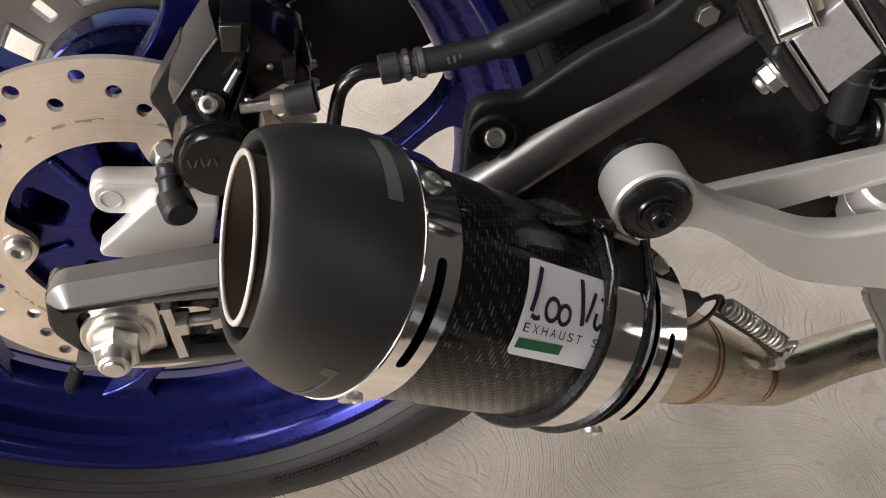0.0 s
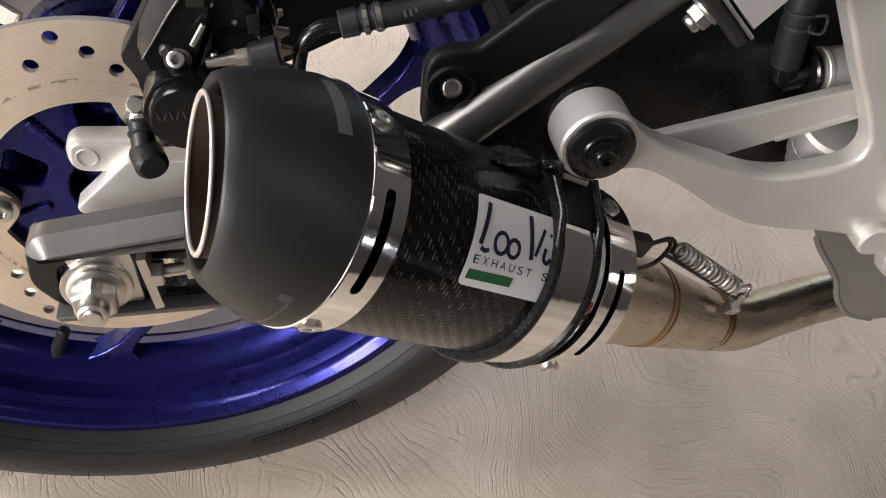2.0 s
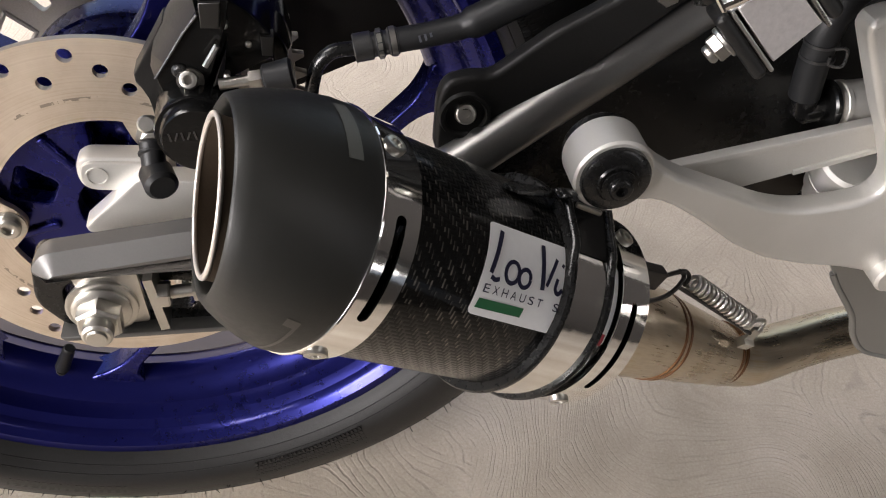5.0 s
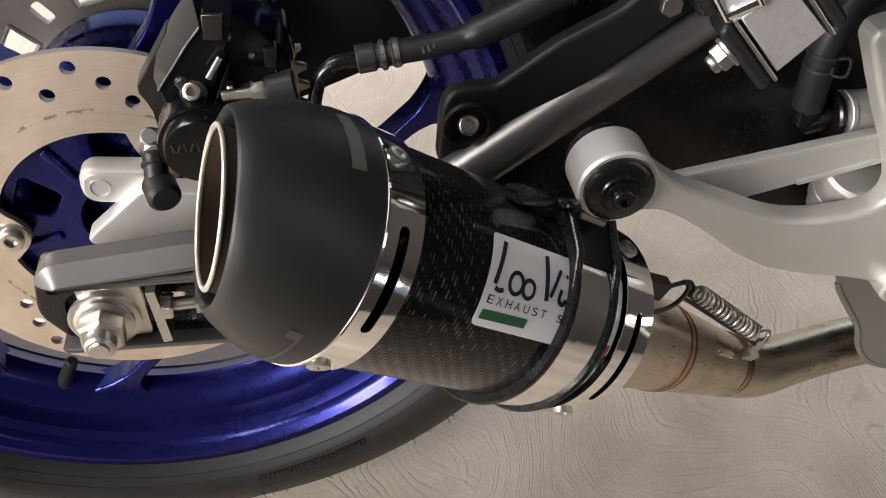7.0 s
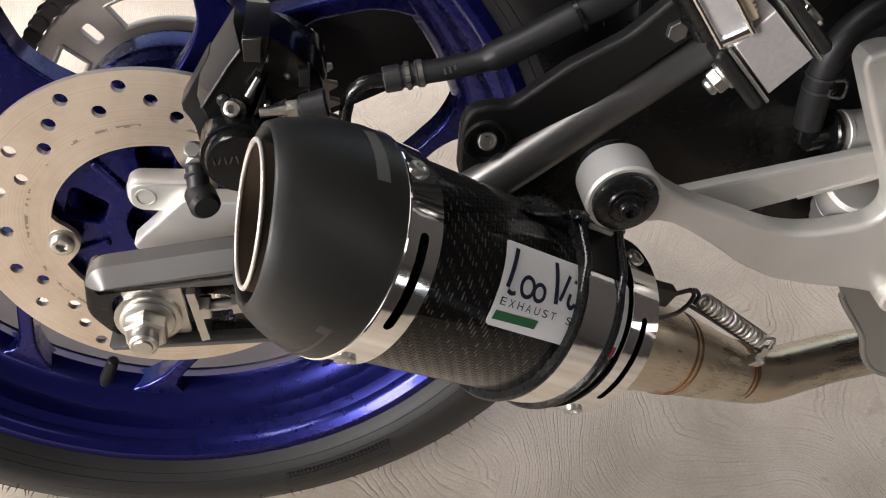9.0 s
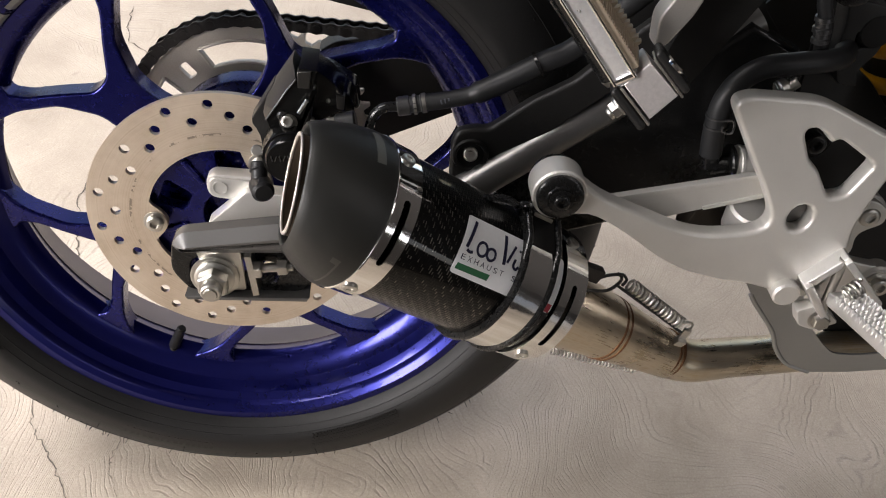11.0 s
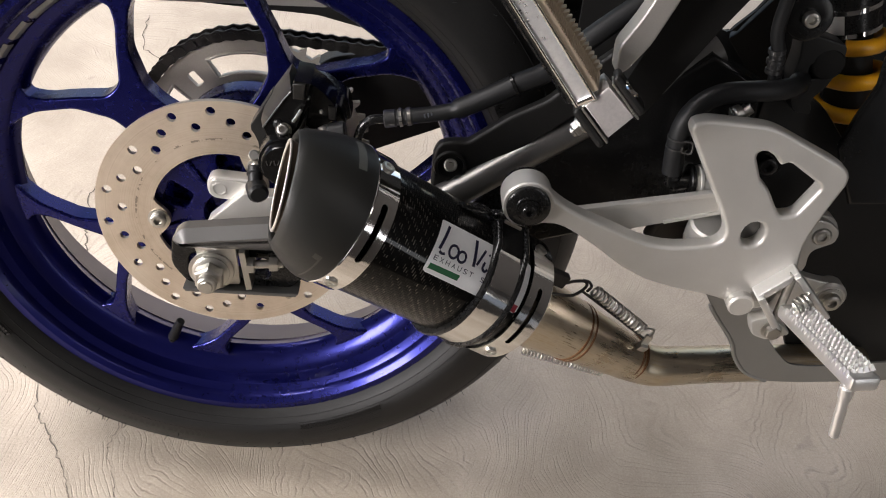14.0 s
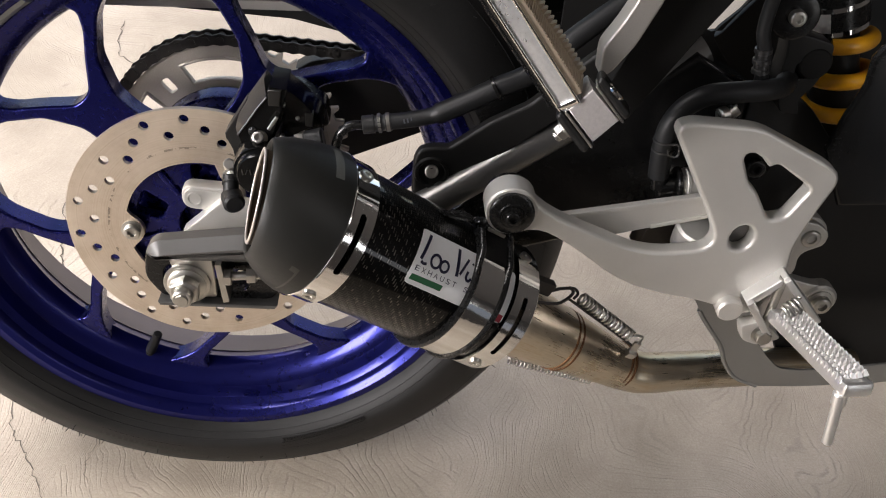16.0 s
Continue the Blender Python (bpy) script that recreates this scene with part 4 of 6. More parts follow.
rod(bm, (0.0296, -0.0470, 0.0765), (0.0301, -0.0495, 0.0747), 0.0066, 20, 0.001)
rod(bm, (0.0302, -0.0500, 0.0666), (0.0349, -0.0640, 0.0667), 0.0080, 24, 0.002)
part("slide_pin_boot", bm, HOSE, caliper, "black rubber slide pin boot")
bm = bmesh.new()
rod(bm, (0.0287, -0.0340, 0.0821), (0.0284, -0.0460, 0.0900), 0.0044, 18, 0.0010)
part("pin_head", bm, ZINC, caliper)
bm = bmesh.new()
rod(bm, (0.0630, -0.050, 0.1140), (0.0850, -0.050, 0.1180), 0.0026, 14)
hexagon(bm, (0.0765, -0.050, 0.1160), (1, 0, 0.2), 0.0050, 0.006)
part("bleed_nipple", bm, ZINC, caliper)

# ---- brake hose
bm = bmesh.new()
sweep(bm, smooth_path([(0.1035, -0.0455, 0.100), (0.1052, -0.0455, 0.1141), (0.1074, -0.0455, 0.1222), (0.1136, -0.0455, 0.1288), (0.1229, -0.0455, 0.1308), (0.130, -0.0455, 0.1322)], 8), 0.0034, 14)
hose = part("brake_hose", bm, BLACK_GLOSS, motorcycle, "black rubber brake hose with crimped ferrule")
bm = bmesh.new()
lathe(bm, (0.1231, -0.0455, 0.1307), (0.974, 0, 0.22), [(0, 0), (0, 0.0060), (0.0006, 0.0066), (0.0082, 0.0066), (0.0090, 0.0056), (0.0104, 0.0056), (0.0112, 0.0068), (0.0132, 0.0068), (0.0142, 0.0056), (0.0158, 0.0056), (0.0166, 0.0066), (0.0200, 0.0062), (0.0205, 0.0062), (0.0205, 0)], 24)
ferrule = part("ferrule", bm, GUNMETAL, hose, "dark crimped metal ferrule")
for c0, c1, r in ((0.0108, 0.0136, 0.0071), (0.0168, 0.0200, 0.0069)):
    bm = bmesh.new()
    lathe(bm, (0.1231, -0.0455, 0.1307), (0.974, 0, 0.22), [(c0, 0.0055), (c0 + 0.0004, r), (c1 - 0.0004, r), (c1, 0.0055)], 10)
    part("crimp", bm, ZINC, ferrule, "bright crimped ring")
bm = bmesh.new()
sweep(bm, smooth_path([(0.1425, -0.0455, 0.1352), (0.1600, -0.047, 0.1400), (0.1785, -0.049, 0.1480), (0.2131, -0.052, 0.1710), (0.2364, -0.051, 0.1850), (0.2650, -0.050, 0.2160), (0.31, -0.045, 0.255)], 8), lambda t: 0.0058 if t < 0.30 else 0.0074, 18)
part("hose_sleeve", bm, HOSE, hose)
for x, z in ((0.152, 0.1435), (0.1545, 0.1443), (0.157, 0.1451), (0.168, 0.1488), (0.1705, 0.1497), (0.173, 0.1506), (0.1755, 0.1515), (0.1785, 0.1527)):
    bm = bmesh.new()
    box(bm, pose(x, -0.0520, z - 0.0040) @ Matrix.Rotation(radians(-20), 4, "Y"), (0.0011, 0.0006, 0.0032))
    part("hose_print", bm, PALE_PRINT, hose, "pale printed bar")
bm = bmesh.new()
lathe(bm, (0.2131, -0.052, 0.1710), (0.83, 0, 0.55), [(-0.0012, 0.0070), (-0.0010, 0.0092), (0.0010, 0.0092), (0.0012, 0.0070)], 24)
part("hose_clip", bm, BLACK_GLOSS, hose)

# ---- exhaust: s runs forward along the silencer's axis, th from its upper side outwards
MO, MA = Vector((0.17, -0.132, 0.0684)), Vector((0.8325, 0.1993, -0.5169)).normalized()
MA, M1, M2 = frame_on(MA)


def muf(s, th, r):
    return MO + MA * s + (M1 * math.cos(radians(th)) + M2 * math.sin(radians(th))) * r


def mlathe(bm, profile, n=96, closed=False, arc=(0, 360)):
    return lathe(bm, MO, MA, profile, n, closed, arc)


bm = bmesh.new()
mlathe(bm, [(-0.075, 0.0452), (0.05, 0.0452)], 128)
exhaust = part("exhaust_silencer", bm, CARBON, motorcycle, "carbon fibre exhaust silencer with chrome bands", 30)


def slash(bm, s_from, s_to, k1, k2):
    """Leans the tip: past s_from, s shifts with the place round the axis, in full at s_to."""
    for v in bm.verts:
        w = v.co - MO
        s, u1, u2 = w.dot(MA), w.dot(M1), w.dot(M2)
        f = min(1.0, max(0.0, (s_from - s) / (s_from - s_to)))
        v.co += MA * (k1 * u1 + k2 * u2) * f
    return bm


CAP = [(-0.0885, 0.0), (-0.0885, 0.0322), (-0.1192, 0.0322), (-0.1244, 0.0325), (-0.1262, 0.0332), (-0.1270, 0.0343), (-0.1262, 0.0360), (-0.1222, 0.0388), (-0.115, 0.0422), (-0.105, 0.0458), (-0.0955, 0.0479), (-0.0875, 0.0481), (-0.0875, 0.044)]
bm = bmesh.new()
mlathe(bm, CAP, 128)
slash(bm, -0.090, -0.1268, -0.297, -0.122)
part("end_cap", bm, BLACK_MATT, exhaust, "matt black tapered exhaust end cap", 50)
bm = bmesh.new()
mlathe(bm, [(-0.1284 + 0.0011 * math.cos(k * math.pi / 6), 0.0277 + 0.0011 * math.sin(k * math.pi / 6)) for k in range(12)], 96, closed=True)
slash(bm, -0.097, -0.1268, -0.350, -0.132)
part("tip_ring", bm, POLISHED, exhaust, "polished steel tip ring", 50)
bm = bmesh.new()
mlathe(bm, [(-0.0905, 0.0284), (-0.1280, 0.0283), (-0.1280, 0.0271), (-0.0905, 0.0258), (-0.0895, 0)], 64)
slash(bm, -0.097, -0.1268, -0.350, -0.132)
part("tailpipe_bore", bm, BORE, exhaust, "sooty brown tailpipe bore")


def on_cap(s):
    """Radius just over the cap's skin at s."""
    skin = CAP[6:12]
    return float(np.interp(s, [p[0] for p in skin], [p[1] for p in skin])) + 0.00025


bm = bmesh.new()
mlathe(bm, [(s, on_cap(s)) for s in (-0.0992, -0.0978, -0.0965, -0.0952)], 24, arc=(-9, 26))
slash(bm, -0.090, -0.1268, -0.297, -0.122)
part("cap_tape", bm, CAP_TAPE, exhaust, "dull grey strip of tape on the cap")
bm = bmesh.new()
mlathe(bm, [(s, on_cap(s)) for s in (-0.1035, -0.1015, -0.0985)], 24, arc=(101, 106))
mlathe(bm, [(s, on_cap(s)) for s in (-0.0998, -0.0985)], 24, arc=(101, 138))
slash(bm, -0.090, -0.1268, -0.297, -0.122)
part("cap_film", bm, CAP_FILM, exhaust, "edge of a clear film on the cap")
bm = bmesh.new()
mlathe(bm, [(-0.0886, 0.0478), (-0.0884, 0.0485), (-0.0877, 0.0487), (-0.0872, 0.0478)], 128)
part("cap_trim", bm, CHROME, exhaust, "thin bright trim ring")


def slotted_band(s0, s1, r, slots):
    """A thin band on the silencer with rounded slots cut through: (s, th0, th1, half width)."""
    n = 300
    bm2 = bmesh.new()
    rows, rim = 26, {}
    grid = [[None] * (rows + 1) for _ in range(n)]
    for k in range(n):
        for i in range(rows + 1):
            grid[k][i] = bm2.verts.new(muf(s0 + (s1 - s0) * i / rows, 360 * k / n, r))
    for k in range(n):
        for i in range(rows):
            s, th = s0 + (s1 - s0) * (i + 0.5) / rows, 360 * (k + 0.5) / n
            cut = False
            for sc, a0, a1, hw in slots:
                da = max(a0 - th, 0, th - a1)
                if math.hypot((s - sc), radians(da) * r) < hw:
                    cut = True
            if cut:
                rim.update((id(v), v) for v in (grid[k][i], grid[(k + 1) % n][i], grid[(k + 1) % n][i + 1], grid[k][i + 1]))
            else:
                bm2.faces.new([grid[k][i], grid[(k + 1) % n][i], grid[(k + 1) % n][i + 1], grid[k][i + 1]])
    for v in rim.values():
        if not v.link_faces:
            continue
        w = v.co - MO
        s, th = w.dot(MA), math.degrees(math.atan2(w.dot(M2), w.dot(M1))) % 360
        sc, a0, a1, hw = min(slots, key=lambda q: abs((th - (q[1] + q[2]) / 2 + 180) % 360 - 180))
        mid = a0 if th < a0 else min(th, a1)
        ds, da = s - sc, radians(th - mid) * r
        k = hw / max(1e-6, math.hypot(ds, da))
        v.co = muf(sc + ds * k, mid + math.degrees(da * k / r), r)
    bmesh.ops.delete(bm2, geom=[v for v in bm2.verts if not v.link_faces], context="VERTS")
    bmesh.ops.recalc_face_normals(bm2, faces=bm2.faces)
    bmesh.ops.solidify(bm2, geom=bm2.faces[:], thickness=0.0012)
    return bm2


part("front_band", slotted_band(-0.0877, -0.0712, 0.0474, [(-0.0796, 46 + 120 * k, 90 + 120 * k, 0.0022) for k in range(3)]), CHROME, exhaust, "polished chrome band with a slot", 30)
part("rear_band", slotted_band(0.0462, 0.0653, 0.0474, [(0.0552, 50 + 120 * k, 102 + 120 * k, 0.0020) for k in range(3)]), CHROME, exhaust, "polished chrome band with a slot", 30)
bm = bmesh.new()
mlathe(bm, [(0.0645, 0.0470), (0.0675, 0.0455), (0.0690, 0.040), (0.0690, 0.028)], 96)
part("front_cap", bm, CHROME, exhaust)
for th in (9.5, 123.0, 245.0):
    for s in (-0.0808, 0.0545):
        bm = bmesh.new()
        p = muf(s, th, 0.0471)
        screw(bm, p, muf(s, th, 1) - muf(s, th, 0), 0.0044, 0.0021, depth=0.5)
        part("band_screw", bm, ZINC, exhaust)

# sticker wrapped on the carbon
def wrap(bm, r):
    """Takes flat (s, th-metres) coordinates in x and y to the silencer's skin."""
    for v in bm.verts:
        v.co = muf(v.co.x, math.degrees(v.co.y / 0.045), r + v.co.z)
    return bm


def patch(poly, r, fine=0.003):
    """A thin patch of (s, th degrees) corners, cut fine enough to bend."""
    bm = bmesh.new()
    vs = [bm.verts.new((s, radians(th) * 0.045, 0)) for s, th in poly]
    bm.faces.new(vs)
    ys = [v.co.y for v in vs]
    y = min(ys) + fine
    while y < max(ys):
        bmesh.ops.bisect_plane(bm, geom=bm.verts[:] + bm.edges[:] + bm.faces[:], plane_co=(0, y, 0), plane_no=(0, 1, 0))
        y += fine
    return wrap(bm, r)


sticker_outline = [(-0.0352, 31.8), (-0.0348, 30.8), (-0.0335, 30.2), (0.0415, 30.2), (0.0435, 31.0), (0.0445, 33), (0.0445, 74), (0.0435, 75.8), (0.0415, 76.6), (-0.0345, 76.6), (-0.0362, 75.8), (-0.0370, 74), (-0.0368, 60), (-0.0360, 46)]
sticker = part("sticker", patch(sticker_outline, 0.0456), WHITE_STICKER, exhaust, "silvery white sticker with dark script and green bar")
part("sticker_green_bar", patch([(-0.0342, 67.8), (-0.0096, 67.2), (-0.0100, 72.2), (-0.0346, 72.8)], 0.0458), GREEN_STICKER, sticker, "green printed bar")
part("sticker_red_bar", patch([(0.0385, 69.0), (0.0435, 69.0), (0.0435, 76.0), (0.0385, 76.0)], 0.0458), RED_STICKER, sticker, "red printed bar")


def stroke(points, width, r, name):
    """A script-like stroke drawn on the sticker, through (s, th) points."""
    P = smooth_path([(s, radians(th) * 0.045, 0) for s, th in points], 8)
    bm = bmesh.new()
    L, R = [], []
    for i, p in enumerate(P):
        t = (P[min(i + 1, len(P) - 1)] - P[max(i - 1, 0)]).normalized()
        nn = Vector((-t.y, t.x, 0)) * width / 2
        L.append(bm.verts.new(p + nn)), R.append(bm.verts.new(p - nn))
    for i in range(len(P) - 1):
        bm.faces.new([L[i], L[i + 1], R[i + 1], R[i]])
    part(name, wrap(bm, r), INK, sticker, "dark blue printed mark")


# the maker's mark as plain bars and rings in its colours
for pts, width in (([(-0.0288, 33.5), (-0.0306, 44), (-0.0324, 55)], 0.0022),
                   ([(-0.0318, 56.6), (-0.0295, 57.6), (-0.0272, 56.8)], 0.0018),
                   ([(-0.0052, 33.5), (-0.0044, 45), (-0.0032, 56)], 0.0024),
                   ([(-0.0012, 53.5), (0.0012, 45), (0.0034, 38.5)], 0.0018),
                   ([(0.0046, 48.2), (0.0040, 53.5), (0.0062, 55.6), (0.0082, 53.0)], 0.0018)):
    stroke(pts, width, 0.0459, "sticker_bar")
for s, th, rs, rt in ((-0.0212, 52.0, 0.0036, 5.2), (-0.0140, 53.0, 0.0032, 4.4)):
    stroke([(s + rs * math.cos(k * math.pi / 6), th + rt * math.sin(k * math.pi / 6)) for k in range(13)], 0.0017, 0.0459, "sticker_ring")
stroke([(0.0066, 40.4), (0.0078, 41.4)], 0.0016, 0.0459, "sticker_dot")


def letter(body, s0, s1, th0, th1, r):
    """One printed capital between s0 and s1, from th0 (top) to th1 (foot)."""
    cu = bpy.data.curves.new("letter", "FONT")
    cu.body = body
    tmp = bpy.data.objects.new("letter", cu)
    scene.collection.objects.link(tmp)
    bpy.context.view_layer.update()
    me = bpy.data.meshes.new_from_object(tmp.evaluated_get(bpy.context.evaluated_depsgraph_get()))
    bpy.data.objects.remove(tmp)
    bm = bmesh.new()
    bm.from_mesh(me)
    bpy.data.meshes.remove(me)
    x0, x1 = min(v.co.x for v in bm.verts), max(v.co.x for v in bm.verts)
    z0, z1 = min(v.co.y for v in bm.verts), max(v.co.y for v in bm.verts)
    for v in bm.verts:
        v.co = Vector((s0 + (v.co.x - x0) / (x1 - x0) * (s1 - s0), radians(th1 + (v.co.y - z0) / (z1 - z0) * (th0 - th1)) * 0.045, 0))
    part("sticker_letter", wrap(bm, r), INK, sticker, "small printed capital")


for k, ch in enumerate("EXHAUST S"):
    if ch != " ":
        letter(ch, -0.0338 + 0.00495 * k, -0.0338 + 0.00495 * k + 0.0031, 60.4, 64.6, 0.0459)

# strap that carries the silencer, with rubber edges, and its tab up to the mount
bm = bmesh.new()
mlathe(bm, [(0.0105, 0.0470), (0.0105, 0.0480), (0.0355, 0.0480), (0.0355, 0.0470)], 96, closed=True)
strap = part("silencer_strap", bm, CHROME, exhaust, "polished steel strap with black rubber edges", 30)
for s0, s1 in ((0.0088, 0.0122), (0.0341, 0.0370)):
    bm = bmesh.new()
    mlathe(bm, [(s0, 0.0454), (s0, 0.0492), (s0 + 0.001, 0.0500), (s1 - 0.001, 0.0500), (s1, 0.0492), (s1, 0.0454)], 96, closed=True)
    part("strap_edge", bm, BLACK_GLOSS, strap, "black rubber strap edge")
tops = (Vector((0.2062, -0.1300, 0.1085)), Vector((0.2262, -0.1300, 0.0995)))
for top, sc in zip(tops, (0.0105, 0.0355)):
    bm = bmesh.new()
    sweep(bm, smooth_path([muf(sc, 46, 0.0470), muf(sc, 36, 0.0484), muf(sc, 28, 0.0500), muf(sc, 28, 0.0500).lerp(top, 0.5), top, top + (top - muf(sc, 28, 0.05)) * 0.12], 6), 0.0021, 12)
    part("strap_riser", bm, BLACK_GLOSS, strap, "black rubber edge rising to the mount")
# Steel web coloured black, standing for the dark things it reflects.
bm = bmesh.new()
lower = [muf(0.0105 + 0.006 * k, 32, 0.0486) for k in range(5)]
upper = [tops[0].lerp(tops[1], k / 4) for k in range(5)]
for side in (0.0, 0.0010):
    grid = [[bm.verts.new(a.lerp(b, j / 3) + Vector((0, side, 0))) for a, b in zip(lower, upper)] for j in range(4)]
    for j in range(3):
        for k in range(4):
            bm.faces.new([grid[j][k], grid[j][k + 1], grid[j + 1][k + 1], grid[j + 1][k]])
part("strap_web", bm, CALIPER, strap, "strap web coloured dark for its black reflection")
# Bright strip put in as the glint along the fold.
bm = bmesh.new()
box(bm, along(tops[0].lerp(tops[1], 0.18), tops[0].lerp(tops[1], 0.82), (0, -1, 0)) @ pose(0, 0, 0.001), (0.0135, 0.0024, 0.0020), 0.0006)
part("strap_fold_glint", bm, ZINC, strap, "bright strip for the glint on the strap fold")
bm = bmesh.new()
tongue = smooth_path([muf(-0.0200, 3.0, 0.0462), muf(-0.0120, 2.0, 0.0470), muf(-0.0020, 0.5, 0.0486), muf(0.0080, 0.5, 0.0506), (0.2010, -0.1310, 0.1130), (0.2070, -0.1330, 0.1140)], 6)
rails = []
for k, p in enumerate(tongue):
    t = k / (len(tongue) - 1)
    half = M2 * (0.0042 * min(1.0, 0.35 + 5 * t) * (1.0 - 0.35 * t))
    rails.append([bm.verts.new(p + half * u + M1 * v) for u, v in ((-1, 0), (-0.7, 0.0011), (0.7, 0.0011), (1, 0), (0.8, -0.0008), (-0.8, -0.0008))])
for a, b in zip(rails, rails[1:]):
    for k in range(6):
        bm.faces.new([a[k], a[(k + 1) % 6], b[(k + 1) % 6], b[k]])
bm.faces.new(rails[0][::-1]), bm.faces.new(rails[-1])
part("strap_tail", bm, BLACK_GLOSS, strap, "flat black rubber strap tail", 50)

# link pipe with weld beads
bm = bmesh.new()
DROP = Vector((-0.360, -0.514, -0.779))
path = [muf(0.066, 0, 0) + DROP * 0.001, muf(0.10, 0, 0) + DROP * 0.002, muf(0.145, 0, 0) + DROP * 0.0024, muf(0.19, 0, 0) + DROP * 0.0026, muf(0.212, 0, 0) + DROP * 0.0026,
        (0.3655, -0.0880, -0.0495), (0.4020, -0.0735, -0.0580), (0.4440, -0.0580, -0.0665), (0.50, -0.047, -0.069), (0.57, -0.042, -0.069)]
rad = [0.0310, 0.0278, 0.0237, 0.0197, 0.0178, 0.0168, 0.0162, 0.0164, 0.0164, 0.0164]
P = smooth_path(path, 8)
sweep(bm, P, lambda t: float(np.interp(t * (len(rad) - 1), range(len(rad)), rad)), 48)
pipe = part("exhaust_pipe", bm, PIPE, motorcycle, "brushed stainless exhaust pipe with brown weld marks", 60)
for s, r in ((0.1336, 0.0247), (0.1388, 0.0242), (0.2020, 0.0186), (0.2072, 0.0182)):
    bm = bmesh.new()
    lathe(bm, muf(0, 0, 0) + DROP * (0.0025 if s < 0.2 else 0.0019), MA, [(s - 0.0016, r - 0.0006), (s - 0.0008, r + 0.0005), (s + 0.0008, r + 0.0005), (s + 0.0016, r - 0.0007)], 64)
    part("weld_bead", bm, WELD, pipe, "brown heat-tinted weld bead")


def pipe_spring(p, q, radius, turns, name_label):
    p, q = Vector(p), Vector(q)
    d = (q - p).normalized()
    bm = bmesh.new()
    coil(bm, p + d * 0.004, q - d * 0.002, radius, radius * 0.27, turns, 8)
    sp = part("exhaust_spring", bm, SPRING, pipe, name_label)
    return sp


pipe_spring((0.2850, -0.1162, 0.0463), (0.3370, -0.1103, 0.0053), 0.0042, 14, "coiled steel spring holding the pipe")
pipe_spring((0.2450, -0.1035, -0.0300), (0.3290, -0.0772, -0.0722), 0.0028, 25, "coiled steel spring under the pipe")
bm = bmesh.new()
sweep(bm, smooth_path([muf(0.066, 24, 0.044), (0.2597, -0.1262, 0.0555), (0.2700, -0.1215, 0.0545), (0.2785, -0.1182, 0.0530), (0.2810, -0.1185, 0.0495), (0.2763, -0.1231, 0.0471), (0.2680, -0.1280, 0.0462), muf(0.070, 44, 0.040)], 6), 0.0012, 8)
sweep(bm, smooth_path([(0.2775, -0.1185, 0.0540), (0.2825, -0.1165, 0.0515), (0.2855, -0.1160, 0.0470), (0.2820, -0.1200, 0.0455)], 5), 0.0011, 8)
sweep(bm, smooth_path([(0.2775, -0.1215, 0.0465), (0.2900, -0.1180, 0.0360), (0.3150, -0.1145, 0.0165), (0.3375, -0.1120, -0.0010)], 5), 0.0011, 8)
part("spring_hook", bm, DARK_STEEL, pipe)
bm = bmesh.new()
box(bm, along(muf(0.066, 24, 0.0400), muf(0.082, 24, 0.0420), (0, -1, 0)), (0.018, 0.011, 0.007), 0.001)
part("spring_anchor", bm, DARK_STEEL, pipe)
bm = bmesh.new()
box(bm, along((0.3410, -0.1060, -0.0150), (0.3432, -0.1100, 0.0005), (0, -1, 0)), (0.016, 0.0058, 0.0025), 0.0006)
box(bm, along((0.3400, -0.1060, -0.0165), (0.3420, -0.1090, -0.0100), (0, -1, 0)), (0.007, 0.0070, 0.006), 0.0006)
sweep(bm, smooth_path([(0.3365, -0.1120, 0.0085), (0.3420, -0.1105, 0.0075), (0.3452, -0.1096, 0.0047), (0.3425, -0.1115, -0.0005)], 5), 0.0011, 8)
part("spring_lug", bm, ZINC, pipe)

# ---- footrest hanger on the right side
eye = (0.2237, 0.1208)
arc = [(eye[0] + 0.0168 * math.cos(radians(a)), eye[1] + 0.0168 * math.sin(radians(a))) for a in range(-85, -321, -29)]
hang = [(0.3241, 0.1779), (0.3252, 0.1836), (0.3337, 0.1868), (0.3750, 0.1865), (0.3846, 0.1845), (0.4319, 0.1651), (0.4420, 0.1589), (0.4444, 0.1507), (0.4371, 0.1245), (0.4316, 0.0968)] + \
       [(0.4357, 0.0695), (0.4262, 0.0391), (0.4101, 0.0339), (0.3899, 0.0415), (0.3711, 0.0458), (0.3487, 0.0482), (0.3247, 0.0545), (0.3015, 0.0677), (0.2777, 0.0864), (0.2584, 0.0997), (0.2454, 0.1060)] + \
       arc + [(0.2360, 0.1310), (0.2470, 0.1218), (0.2600, 0.1142), (0.2711, 0.1090), (0.2819, 0.1040), (0.2939, 0.0984), (0.3064, 0.0922), (0.3185, 0.0876), (0.3302, 0.0852), (0.3410, 0.0848)] + \
       [(0.3520, 0.0866), (0.3612, 0.0882), (0.3688, 0.0912), (0.3723, 0.0961), (0.3718, 0.1029), (0.3693, 0.1084), (0.3591, 0.1253), (0.3522, 0.1347)]
hole_b = [(0.3745, 0.1628), (0.3747, 0.1667), (0.3800, 0.1686), (0.3888, 0.1639), (0.3932, 0.1582), (0.3973, 0.1613), (0.4006, 0.1608), (0.4248, 0.1468), (0.4269, 0.1434), (0.4169, 0.1212), (0.4073, 0.1188), (0.4039, 0.1213), (0.3911, 0.1395), (0.3842, 0.1443), (0.3812, 0.1498)]
hole_c = circle(0.3921, 0.1019, 0.0085, 12, rz=0.0105)


